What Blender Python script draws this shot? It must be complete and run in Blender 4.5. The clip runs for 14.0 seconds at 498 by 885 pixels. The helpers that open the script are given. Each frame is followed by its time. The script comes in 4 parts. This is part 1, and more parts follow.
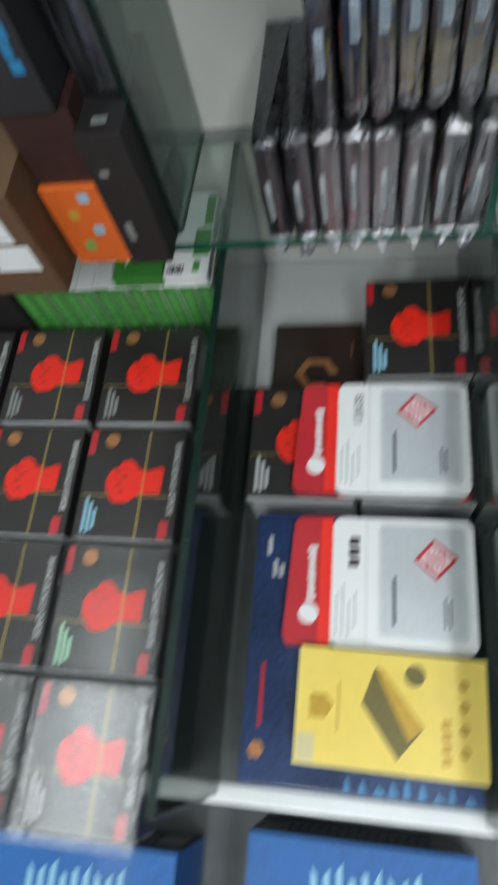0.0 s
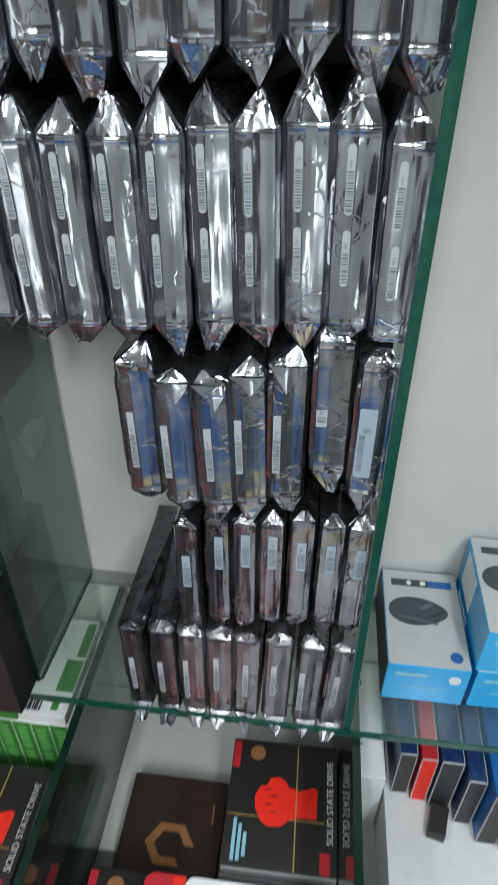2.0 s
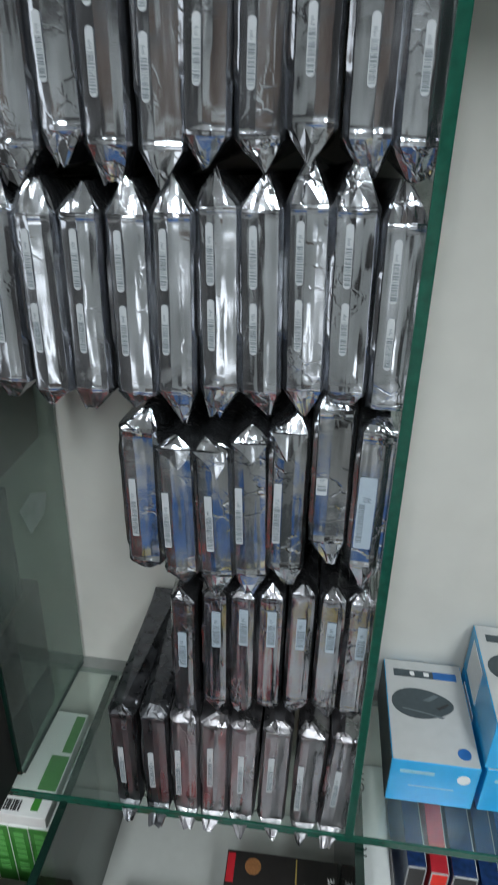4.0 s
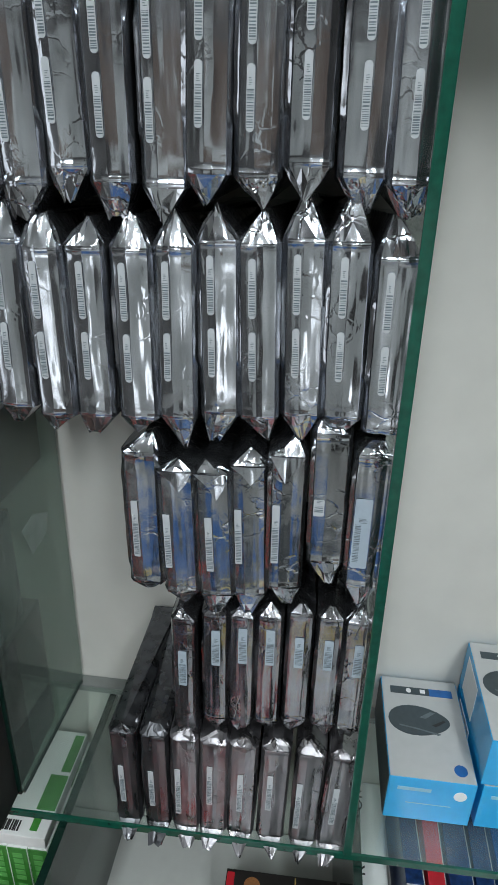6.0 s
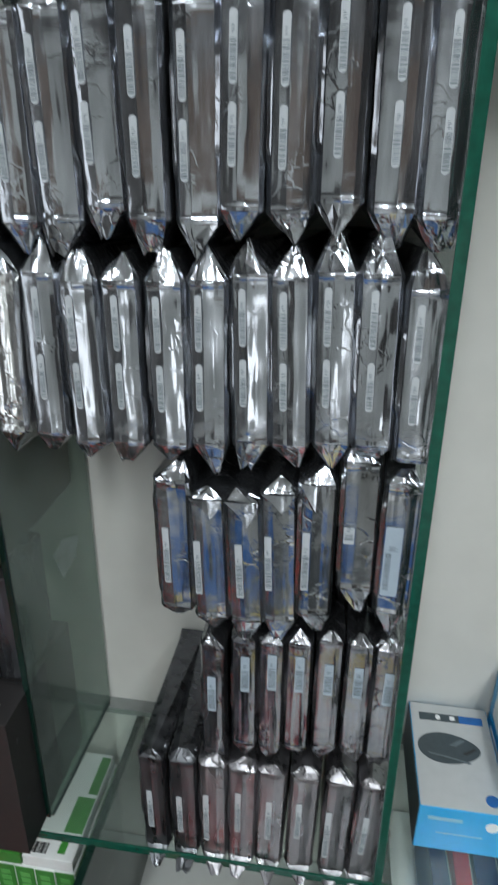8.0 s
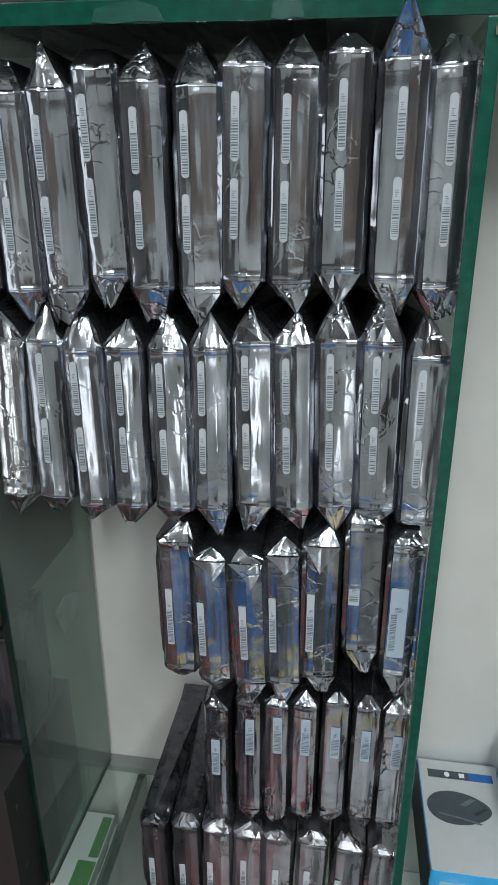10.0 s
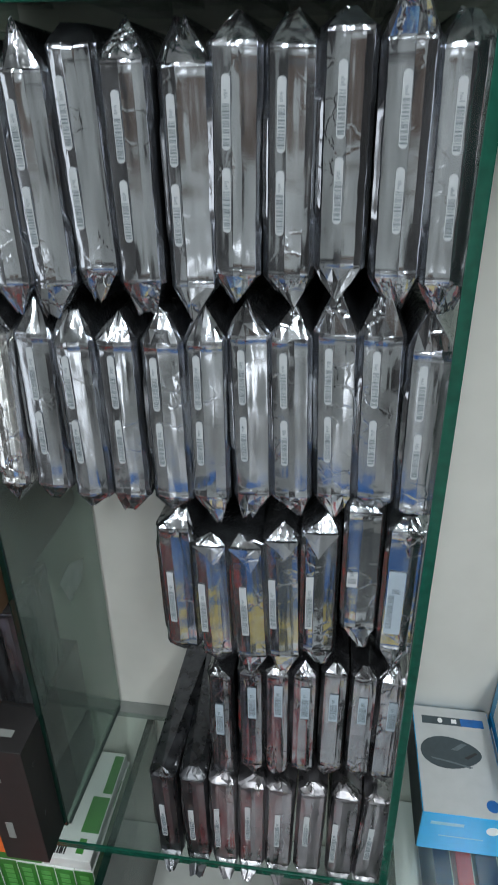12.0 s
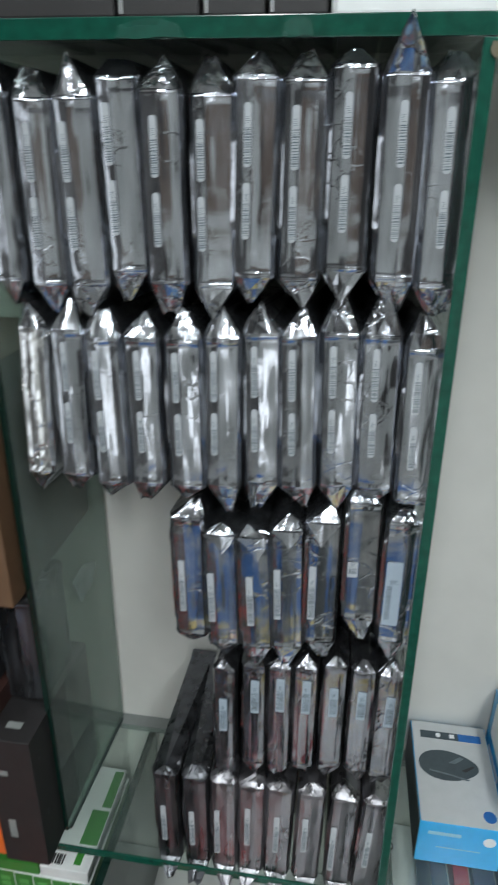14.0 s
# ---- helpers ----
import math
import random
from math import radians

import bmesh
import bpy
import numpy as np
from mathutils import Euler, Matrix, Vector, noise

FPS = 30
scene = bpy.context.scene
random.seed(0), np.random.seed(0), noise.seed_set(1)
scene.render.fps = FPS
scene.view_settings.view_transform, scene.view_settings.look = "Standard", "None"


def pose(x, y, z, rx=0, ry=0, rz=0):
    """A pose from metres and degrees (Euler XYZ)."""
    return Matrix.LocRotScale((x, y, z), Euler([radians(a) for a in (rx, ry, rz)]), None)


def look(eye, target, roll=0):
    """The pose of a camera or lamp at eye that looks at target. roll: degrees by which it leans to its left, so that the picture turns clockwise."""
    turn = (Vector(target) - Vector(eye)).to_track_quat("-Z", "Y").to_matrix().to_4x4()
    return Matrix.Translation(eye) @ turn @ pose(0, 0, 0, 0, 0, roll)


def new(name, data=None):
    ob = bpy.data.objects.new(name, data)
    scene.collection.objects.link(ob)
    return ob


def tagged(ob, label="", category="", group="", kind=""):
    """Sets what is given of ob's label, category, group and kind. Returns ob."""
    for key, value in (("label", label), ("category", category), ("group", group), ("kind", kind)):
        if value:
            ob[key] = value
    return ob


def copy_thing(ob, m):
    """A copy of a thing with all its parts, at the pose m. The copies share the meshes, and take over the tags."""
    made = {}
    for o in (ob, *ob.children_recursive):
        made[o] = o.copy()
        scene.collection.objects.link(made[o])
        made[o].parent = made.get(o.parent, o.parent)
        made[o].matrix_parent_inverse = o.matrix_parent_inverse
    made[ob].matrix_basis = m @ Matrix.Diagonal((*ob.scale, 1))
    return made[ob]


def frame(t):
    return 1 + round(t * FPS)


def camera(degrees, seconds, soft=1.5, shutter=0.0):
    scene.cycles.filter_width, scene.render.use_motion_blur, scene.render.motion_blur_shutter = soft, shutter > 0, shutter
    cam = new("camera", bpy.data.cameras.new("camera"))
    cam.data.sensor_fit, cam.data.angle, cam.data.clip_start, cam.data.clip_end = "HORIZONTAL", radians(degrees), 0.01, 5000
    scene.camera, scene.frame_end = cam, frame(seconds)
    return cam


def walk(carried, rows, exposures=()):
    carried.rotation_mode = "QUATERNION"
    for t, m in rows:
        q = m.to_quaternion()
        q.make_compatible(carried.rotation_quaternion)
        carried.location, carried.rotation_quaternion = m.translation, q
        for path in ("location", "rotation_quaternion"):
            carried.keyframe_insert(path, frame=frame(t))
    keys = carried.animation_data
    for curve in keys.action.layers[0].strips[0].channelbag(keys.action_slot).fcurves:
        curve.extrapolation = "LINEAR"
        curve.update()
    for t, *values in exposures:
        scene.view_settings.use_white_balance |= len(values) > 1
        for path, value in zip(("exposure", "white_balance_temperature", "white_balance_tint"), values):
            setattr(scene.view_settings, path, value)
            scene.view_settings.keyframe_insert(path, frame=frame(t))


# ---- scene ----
cam = camera(42.3, 14.0, shutter=0.9)
PATH = [
    (0, (0.055, 0.033, 1.608), (-0.32, 0.823, -0.191), -22.4),
    (0.5, (0.078, 0.05, 1.62), (-0.2, 1.183, -0.005), -8.4),
    (1, (0.084, 0.096, 1.651), (-0.152, 1.559, 0.308), -1.6),
    (1.5, (0.101, 0.135, 1.679), (-0.084, 1.636, 0.37), 1.1),
    (2, (0.093, 0.129, 1.668), (-0.077, 1.73, 0.481), 0.9),
    (2.5, (0.099, 0.118, 1.658), (-0.053, 1.798, 0.585), 1.6),
    (3, (0.097, 0.12, 1.655), (-0.071, 1.823, 0.62), 1.8),
    (3.5, (0.097, 0.116, 1.651), (-0.088, 1.85, 0.672), 1.5),
    (4, (0.094, 0.114, 1.653), (-0.099, 1.883, 0.74), 1.8),
    (4.2, (0.09, 0.11, 1.653), (-0.094, 1.893, 0.766), 1.9),
    (6.5, (0.093, 0.106, 1.664), (-0.09, 1.898, 0.794), 1.8),
    (7, (0.092, 0.107, 1.665), (-0.103, 1.896, 0.792), 1.4),
    (7.5, (0.09, 0.103, 1.666), (-0.124, 1.891, 0.796), 1.3),
    (8, (0.087, 0.105, 1.67), (-0.163, 1.908, 0.842), 0.9),
    (8.2, (0.087, 0.104, 1.674), (-0.185, 1.914, 0.866), 0.5),
    (10.3, (0.084, 0.111, 1.685), (-0.169, 1.957, 0.957), 0.5),
    (10.5, (0.086, 0.11, 1.683), (-0.155, 1.958, 0.957), 1.0),
    (11, (0.087, 0.107, 1.68), (-0.148, 1.953, 0.949), 1.6),
    (11.5, (0.085, 0.115, 1.698), (-0.166, 1.91, 0.852), 0.2),
    (12, (0.083, 0.13, 1.718), (-0.161, 1.871, 0.763), -0.4),
    (12.5, (0.083, 0.133, 1.728), (-0.186, 1.867, 0.769), -0.4),
    (13, (0.085, 0.126, 1.722), (-0.16, 1.888, 0.809), -0.0),
    (13.5, (0.093, 0.109, 1.712), (-0.127, 1.911, 0.871), 0.2),
    (14, (0.085, 0.087, 1.701), (-0.179, 1.897, 0.891), 0.8),
]
walk(cam, [(t, look(eye, target, roll)) for t, eye, target, roll in PATH],
     exposures=[(0.0, -0.08), (0.5, 0.20), (1.0, 0.26), (1.5, 0.32), (2.0, 0.18), (3.0, 0.08), (14.0, 0.06)])

# ---- world, lights, exposure ----
world = bpy.data.worlds.new("world")
scene.world = world
world.use_nodes = True
world.node_tree.nodes["Background"].inputs[0].default_value = (0.75, 0.8, 0.85, 1)
world.node_tree.nodes["Background"].inputs[1].default_value = 0.25


def area_lamp(name, eye, target, sx, sy, watts, colour):
    data = bpy.data.lights.new(name, "AREA")
    data.shape, data.size, data.size_y, data.energy, data.color = "RECTANGLE", sx, sy, watts, colour
    ob = new(name, data)
    ob.matrix_world = look(eye, target)
    return ob


TUBES = ((-0.80, -0.15, 6), (0.55, -0.45, 11), (-0.15, -1.25, 19), (0.75, -1.45, 13))
for lx, ly, watts in TUBES:
    area_lamp("tube_lamp", (lx, ly, 2.58), (lx, ly, 0), 0.12, 1.15, watts, (0.87, 0.96, 1.0))
# Added lamp out of view on the left, mirrored as bars on bag edges.
area_lamp("window_daylight", (-1.93, -0.8, 1.175), (0.0, -0.8, 1.175), 0.68, 1.62, 5, (0.90, 0.96, 1.0))
# Added lamp low behind the camera, mirrored as white patches on the film.
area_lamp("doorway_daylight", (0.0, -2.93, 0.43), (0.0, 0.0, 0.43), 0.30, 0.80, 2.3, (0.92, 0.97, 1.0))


# ---- materials ----
def nodes_of(name):
    m = bpy.data.materials.new(name)
    m.use_nodes = True
    nt = m.node_tree
    return m, nt, nt.nodes["Principled BSDF"]


def plain(name, colour, rough=0.5, metal=0.0, vary=0.12, scale=40.0, bump=0.0, bump_scale=200.0, coat=0.0, hue_rand=0.0):
    """A surface with grain and stains at two scales, and fine relief."""
    m, nt, p = nodes_of(name)
    p.inputs["Roughness"].default_value, p.inputs["Metallic"].default_value = rough, metal
    p.inputs["Coat Weight"].default_value, p.inputs["Coat Roughness"].default_value = coat, 0.12
    tc = nt.nodes.new("ShaderNodeTexCoord")
    big, fine = nt.nodes.new("ShaderNodeTexNoise"), nt.nodes.new("ShaderNodeTexNoise")
    big.inputs["Scale"].default_value, fine.inputs["Scale"].default_value = scale * 0.15, scale * 4
    big.inputs["Detail"].default_value = fine.inputs["Detail"].default_value = 4
    mix = nt.nodes.new("ShaderNodeMath")
    mix.operation = "ADD"
    ramp = nt.nodes.new("ShaderNodeMapRange")
    ramp.inputs["From Min"].default_value, ramp.inputs["From Max"].default_value = 0.6, 1.4
    ramp.inputs["To Min"].default_value, ramp.inputs["To Max"].default_value = 1 - vary, 1 + vary
    col = nt.nodes.new("ShaderNodeMix")
    col.data_type, col.blend_type = "RGBA", "MULTIPLY"
    col.inputs[0].default_value = 1
    col.inputs[6].default_value = (*colour, 1)
    for n in (big, fine):
        nt.links.new(tc.outputs["Object"], n.inputs["Vector"])
    nt.links.new(big.outputs[0], mix.inputs[0])
    nt.links.new(fine.outputs[0], mix.inputs[1])
    nt.links.new(mix.outputs[0], ramp.inputs["Value"])
    nt.links.new(ramp.outputs[0], col.inputs[7])
    nt.links.new(col.outputs[2], p.inputs["Base Color"])
    rr = nt.nodes.new("ShaderNodeMapRange")
    rr.inputs["From Min"].default_value, rr.inputs["From Max"].default_value = 0.3, 0.7
    rr.inputs["To Min"].default_value, rr.inputs["To Max"].default_value = rough * 0.8, min(1, rough * 1.25)
    nt.links.new(big.outputs[0], rr.inputs["Value"])
    nt.links.new(rr.outputs[0], p.inputs["Roughness"])
    if bump:
        tex, b = nt.nodes.new("ShaderNodeTexNoise"), nt.nodes.new("ShaderNodeBump")
        tex.inputs["Scale"].default_value, tex.inputs["Detail"].default_value = bump_scale, 5
        b.inputs["Strength"].default_value, b.inputs["Distance"].default_value = bump, 0.002
        nt.links.new(tc.outputs["Object"], tex.inputs["Vector"])
        nt.links.new(tex.outputs[0], b.inputs["Height"])
        nt.links.new(b.outputs[0], p.inputs["Normal"])
    return m


def glass(name, tint, gloss=1.0, haze=0.05, rough=0.03):
    """A clear pane: tinted see-through under a thin pale haze, with a mirror sheen that grows at grazing angles."""
    m, nt, p = nodes_of(name)
    nt.nodes.remove(p)
    out = nt.nodes["Material Output"]
    clear, shine, mix, fr = (nt.nodes.new(k) for k in ("ShaderNodeBsdfTransparent", "ShaderNodeBsdfGlossy", "ShaderNodeMixShader", "ShaderNodeLayerWeight"))
    veil, film = nt.nodes.new("ShaderNodeBsdfDiffuse"), nt.nodes.new("ShaderNodeMixShader")
    tc, tx, rg = nt.nodes.new("ShaderNodeTexCoord"), nt.nodes.new("ShaderNodeTexNoise"), nt.nodes.new("ShaderNodeMapRange")
    tx.inputs["Scale"].default_value, tx.inputs["Detail"].default_value = 14, 5
    rg.inputs["From Min"].default_value, rg.inputs["From Max"].default_value = 0.3, 0.7
    rg.inputs["To Min"].default_value, rg.inputs["To Max"].default_value = haze * 0.6, haze * 1.4
    nt.links.new(tc.outputs["Object"], tx.inputs["Vector"])
    nt.links.new(tx.outputs[0], rg.inputs["Value"])
    nt.links.new(rg.outputs[0], film.inputs[0])
    veil.inputs[0].default_value = (0.50, 0.58, 0.55, 1)
    clear.inputs[0].default_value = (*tint, 1)
    shine.inputs["Roughness"].default_value = rough
    fr.inputs["Blend"].default_value = 0.5
    steep, g = nt.nodes.new("ShaderNodeMath"), nt.nodes.new("ShaderNodeMath")
    steep.operation, g.operation = "POWER", "MULTIPLY_ADD"
    steep.inputs[1].default_value = 5
    g.inputs[1].default_value, g.inputs[2].default_value = min(1.0, 0.95 * gloss), 0.04 * gloss
    nt.links.new(fr.outputs["Facing"], steep.inputs[0])
    nt.links.new(steep.outputs[0], g.inputs[0])
    nt.links.new(g.outputs[0], mix.inputs[0])
    nt.links.new(clear.outputs[0], film.inputs[1])
    nt.links.new(veil.outputs[0], film.inputs[2])
    nt.links.new(film.outputs[0], mix.inputs[1])
    nt.links.new(shine.outputs[0], mix.inputs[2])
    nt.links.new(mix.outputs[0], out.inputs["Surface"])
    return m


def foil(name, colour, rough, wrinkle, crinkle):
    """Silvery antistatic film: mirror-like, with long thin creases, soft dents and patches of sharp crinkles."""
    m, nt, p = nodes_of(name)
    p.inputs["Metallic"].default_value = 0.955
    tc, info = nt.nodes.new("ShaderNodeTexCoord"), nt.nodes.new("ShaderNodeObjectInfo")
    add = nt.nodes.new("ShaderNodeVectorMath")
    add.operation = "ADD"
    nt.links.new(tc.outputs["Object"], add.inputs[0])
    nt.links.new(info.outputs["Random"], add.inputs[1])

    def noisy(scale, detail, stretch):
        mp, tx = nt.nodes.new("ShaderNodeMapping"), nt.nodes.new("ShaderNodeTexNoise")
        mp.inputs["Scale"].default_value = (1, 1, stretch)
        tx.inputs["Scale"].default_value, tx.inputs["Detail"].default_value = scale, detail
        nt.links.new(add.outputs[0], mp.inputs["Vector"])
        nt.links.new(mp.outputs[0], tx.inputs["Vector"])
        return tx.outputs[0]

    def ranged(value, a, b, lo, hi):
        r = nt.nodes.new("ShaderNodeMapRange")
        for key, v in (("From Min", a), ("From Max", b), ("To Min", lo), ("To Max", hi)):
            r.inputs[key].default_value = v
        nt.links.new(value, r.inputs["Value"])
        return r.outputs[0]

    def bumped(height, strength, distance, before=None):
        b = nt.nodes.new("ShaderNodeBump")
        b.inputs["Distance"].default_value = distance
        if isinstance(strength, float):
            b.inputs["Strength"].default_value = strength
        else:
            nt.links.new(strength, b.inputs["Strength"])
        nt.links.new(height, b.inputs["Height"])
        if before:
            nt.links.new(before, b.inputs["Normal"])
        return b.outputs[0]

    long_fold = bumped(noisy(210, 1, 0.05), wrinkle, 0.0016)
    dent = bumped(noisy(48, 2, 0.6), wrinkle * 1.5, 0.0024, long_fold)
    cells = nt.nodes.new("ShaderNodeTexVoronoi")
    cells.feature = "DISTANCE_TO_EDGE"
    cells.inputs["Scale"].default_value = 85
    warp = nt.nodes.new("ShaderNodeVectorMath")
    warp.operation = "ADD"
    wn = nt.nodes.new("ShaderNodeTexNoise")
    wn.inputs["Scale"].default_value = 140
    sc = nt.nodes.new("ShaderNodeVectorMath")
    sc.operation = "SCALE"
    sc.inputs["Scale"].default_value = 0.008
    nt.links.new(add.outputs[0], wn.inputs["Vector"])
    nt.links.new(wn.outputs["Color"], sc.inputs[0])
    nt.links.new(add.outputs[0], warp.inputs[0])
    nt.links.new(sc.outputs[0], warp.inputs[1])
    nt.links.new(warp.outputs[0], cells.inputs["Vector"])
    patch = ranged(noisy(38, 1, 0.8), 0.52, 0.66, crinkle * 0.08, crinkle)
    sharp = bumped(ranged(cells.outputs["Distance"], 0.0, 0.07, 0.0, 1.0), patch, 0.0011, dent)
    nt.links.new(sharp, p.inputs["Normal"])
    tone = noisy(120, 2, 0.15)
    nt.links.new(ranged(tone, 0.3, 0.7, rough * 0.6, rough * 1.6), p.inputs["Roughness"])
    col = nt.nodes.new("ShaderNodeMix")
    col.data_type, col.blend_type = "RGBA", "MULTIPLY"
    col.inputs[0].default_value, col.inputs[6].default_value = 1, (*colour, 1)
    nt.links.new(ranged(tone, 0.3, 0.7, 0.72, 1.2), col.inputs[7])
    nt.links.new(col.outputs[2], p.inputs["Base Color"])
    return m


def glow(name, colour, strength):
    m, nt, p = nodes_of(name)
    p.inputs["Emission Color"].default_value, p.inputs["Emission Strength"].default_value = (*colour, 1), strength
    return m


M_WALL = plain("wall_paint", (0.72, 0.73, 0.70), 0.55, vary=0.06, scale=6, bump=0.05, bump_scale=60)
M_BACK = plain("white_laminate", (0.61, 0.60, 0.56), 0.38, vary=0.05, scale=8, bump=0.03, bump_scale=30)
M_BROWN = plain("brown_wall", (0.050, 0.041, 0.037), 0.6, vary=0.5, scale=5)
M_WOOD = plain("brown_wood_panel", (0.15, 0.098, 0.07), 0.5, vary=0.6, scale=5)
M_DUSK = plain("dark_unseen_wall", (0.14, 0.13, 0.125), 0.6, vary=0.3, scale=8)
M_FLOOR = plain("floor_tile", (0.52, 0.51, 0.48), 0.22, vary=0.12, scale=6)
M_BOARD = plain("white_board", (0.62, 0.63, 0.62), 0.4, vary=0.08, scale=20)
M_GLASS = glass("clear_glass", (0.93, 0.97, 0.95), haze=0.035)
# Strong haze paints in the pale light this pane should reflect and pass.
M_GLASS_D = glass("grey_green_glass", (0.66, 0.77, 0.71), 1.3, 0.18)
# Clear divider glass, tinted for the dim boxes behind it and their reflections.
M_GLASS_S = glass("darkened_clear_glass", (0.34, 0.40, 0.37), 1.2, 0.02)
M_WRAP = glass("clear_wrap", (0.97, 0.97, 0.97), 3.2, 0.02, 0.28)
M_EDGE = plain("green_glass_edge", (0.004, 0.062, 0.040), 0.17, vary=0.4, scale=40, coat=0.0)
# Same glass edge, darkened where the lamps render it too bright.
M_EDGE_D = plain("dark_glass_edge", (0.004, 0.018, 0.013), 0.2, vary=0.4, scale=40)
M_FOIL = foil("silver_film", (0.45, 0.468, 0.505), 0.13, 0.20, 0.11)
# Tone lowered for the shade missing on the cartons this film mirrors.
M_FOIL_W = foil("wrinkled_dimmed_film", (0.33, 0.34, 0.355), 0.13, 0.24, 0.24)
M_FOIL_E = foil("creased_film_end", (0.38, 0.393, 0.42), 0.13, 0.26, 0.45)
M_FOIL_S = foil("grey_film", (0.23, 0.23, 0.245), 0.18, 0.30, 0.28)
M_PALEBLUE = plain("pale_blue_paper", (0.33, 0.39, 0.45), 0.35, vary=0.06, scale=60)
M_FOIL_C = foil("pale_crumpled_film", (0.78, 0.79, 0.80), 0.16, 0.4, 1.0)
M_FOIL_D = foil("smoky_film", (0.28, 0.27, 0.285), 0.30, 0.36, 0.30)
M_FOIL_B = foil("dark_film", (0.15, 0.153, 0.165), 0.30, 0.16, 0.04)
M_PAPER = plain("white_paper", (0.78, 0.80, 0.80), 0.4, vary=0.05, scale=60)
M_LABEL = plain("sticker_under_film", (0.42, 0.44, 0.46), 0.3, vary=0.05, scale=60)
M_INK = plain("black_ink", (0.02, 0.02, 0.022), 0.5)
M_BLACKCARD = plain("black_card", (0.020, 0.018, 0.017), 0.38, vary=0.25, scale=30, coat=0.2)
M_COCOA = plain("cocoa_card", (0.028, 0.016, 0.012), 0.35, vary=0.3, scale=30, coat=0.4)
M_GREYCARD = plain("grey_card", (0.45, 0.45, 0.45), 0.5, vary=0.15, scale=40)
M_WHITECARD = plain("white_card", (0.78, 0.79, 0.78), 0.35, vary=0.05, scale=30, coat=0.3)
M_RED = plain("red_print", (0.80, 0.020, 0.008), 0.5, vary=0.15, scale=60)
M_CRIMSON = plain("crimson_card", (0.48, 0.02, 0.03), 0.35, vary=0.1, scale=40, coat=0.4)
M_GOLD = plain("gold_print", (0.50, 0.36, 0.10), 0.35, metal=0.4, vary=0.15, scale=60)
M_COPPER = plain("copper_seal", (0.45, 0.20, 0.08), 0.35, metal=0.5, vary=0.3, scale=120)
M_WHITEINK = plain("white_ink", (0.75, 0.75, 0.75), 0.45, vary=0.05)
M_LBLUE = plain("pale_blue_print", (0.25, 0.50, 0.62), 0.45)
M_MINT = plain("mint_print", (0.35, 0.62, 0.42), 0.45)
M_YELLOW = plain("yellow_card", (0.82, 0.62, 0.13), 0.35, vary=0.06, scale=30, coat=0.4)
M_OLIVE = plain("olive_print", (0.16, 0.13, 0.035), 0.4, vary=0.2, scale=60)
M_AMBER = plain("amber_print", (0.55, 0.33, 0.04), 0.35, vary=0.2, scale=60)
M_NAVY = plain("navy_card", (0.010, 0.030, 0.105), 0.35, vary=0.8, scale=60, coat=0.25)
M_BLUE = plain("blue_card", (0.008, 0.105, 0.34), 0.45, vary=0.3, scale=25, coat=0.08)
M_CYAN = plain("cyan_card", (0.01, 0.36, 0.72), 0.32, vary=0.08, scale=30, coat=0.4)
M_CYANINK = plain("blue_print", (0.02, 0.20, 0.40), 0.4, vary=0.3, scale=60)
M_SILVER = plain("silver_card", (0.43, 0.44, 0.44), 0.35, vary=0.06, scale=30, coat=0.3)
M_SLATE = plain("slate_print", (0.036, 0.052, 0.060), 0.4, vary=0.2, scale=60)
M_STEEL = plain("grey_blue_print", (0.10, 0.125, 0.14), 0.4, vary=0.2, scale=60)
M_GREEN = plain("green_card", (0.045, 0.23, 0.035), 0.35, vary=0.12, scale=30, coat=0.3)
M_LEAF = plain("pale_green_ink", (0.12, 0.40, 0.10), 0.45)
M_CARTON = plain("brown_carton", (0.12, 0.062, 0.030), 0.7, vary=0.15, scale=30, bump=0.1, bump_scale=150)
M_ORANGE = plain("orange_card", (0.75, 0.14, 0.02), 0.4, vary=0.1, scale=30, coat=0.3)
M_DARKBOX = plain("charcoal_card", (0.017, 0.015, 0.015), 0.5, vary=0.25, scale=30, coat=0.05)
M_SSD = plain("brushed_drive_case", (0.56, 0.59, 0.61), 0.36, metal=0.3, vary=0.08, scale=40)
M_MAROON = plain("maroon_wood", (0.040, 0.017, 0.014), 0.45, vary=0.3, scale=25)
M_PINK = plain("pink_sticker", (0.72, 0.52, 0.54), 0.4, vary=0.1, scale=60)
# Same wrap with its sheen cut, as the glare falls off further back.
M_WRAP_T = glass("clear_wrap_less_glare", (0.97, 0.97, 0.97), 0.7, 0.01, 0.25)
M_WELL = plain("frosted_blister", (0.62, 0.64, 0.64), 0.3, vary=0.06, scale=30, coat=0.4)
M_STICKER = plain("pale_yellow_sticker", (0.62, 0.55, 0.30), 0.4, vary=0.1, scale=60)
M_STREAK = plain("mid_blue_print", (0.05, 0.20, 0.40), 0.4, vary=0.3, scale=40)
M_MAT = plain("dark_board_gap_shade", (0.075, 0.08, 0.08), 0.4, vary=0.3, scale=20)
M_HAZE = glass("hazy_glue", (0.9, 0.95, 0.92), 0.5, 0.45)
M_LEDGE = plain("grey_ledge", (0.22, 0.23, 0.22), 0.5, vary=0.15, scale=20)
M_JOINT = plain("dark_silicone", (0.03, 0.045, 0.04), 0.35)
M_CHIP = plain("chipped_glass", (0.005, 0.068, 0.045), 0.28, vary=0.3, scale=60)
M_TAPE = plain("old_clear_tape", (0.16, 0.14, 0.09), 0.3, vary=0.3, scale=40)
M_TUBE = glow("tube_light", (0.95, 0.98, 1.0), 12.0)


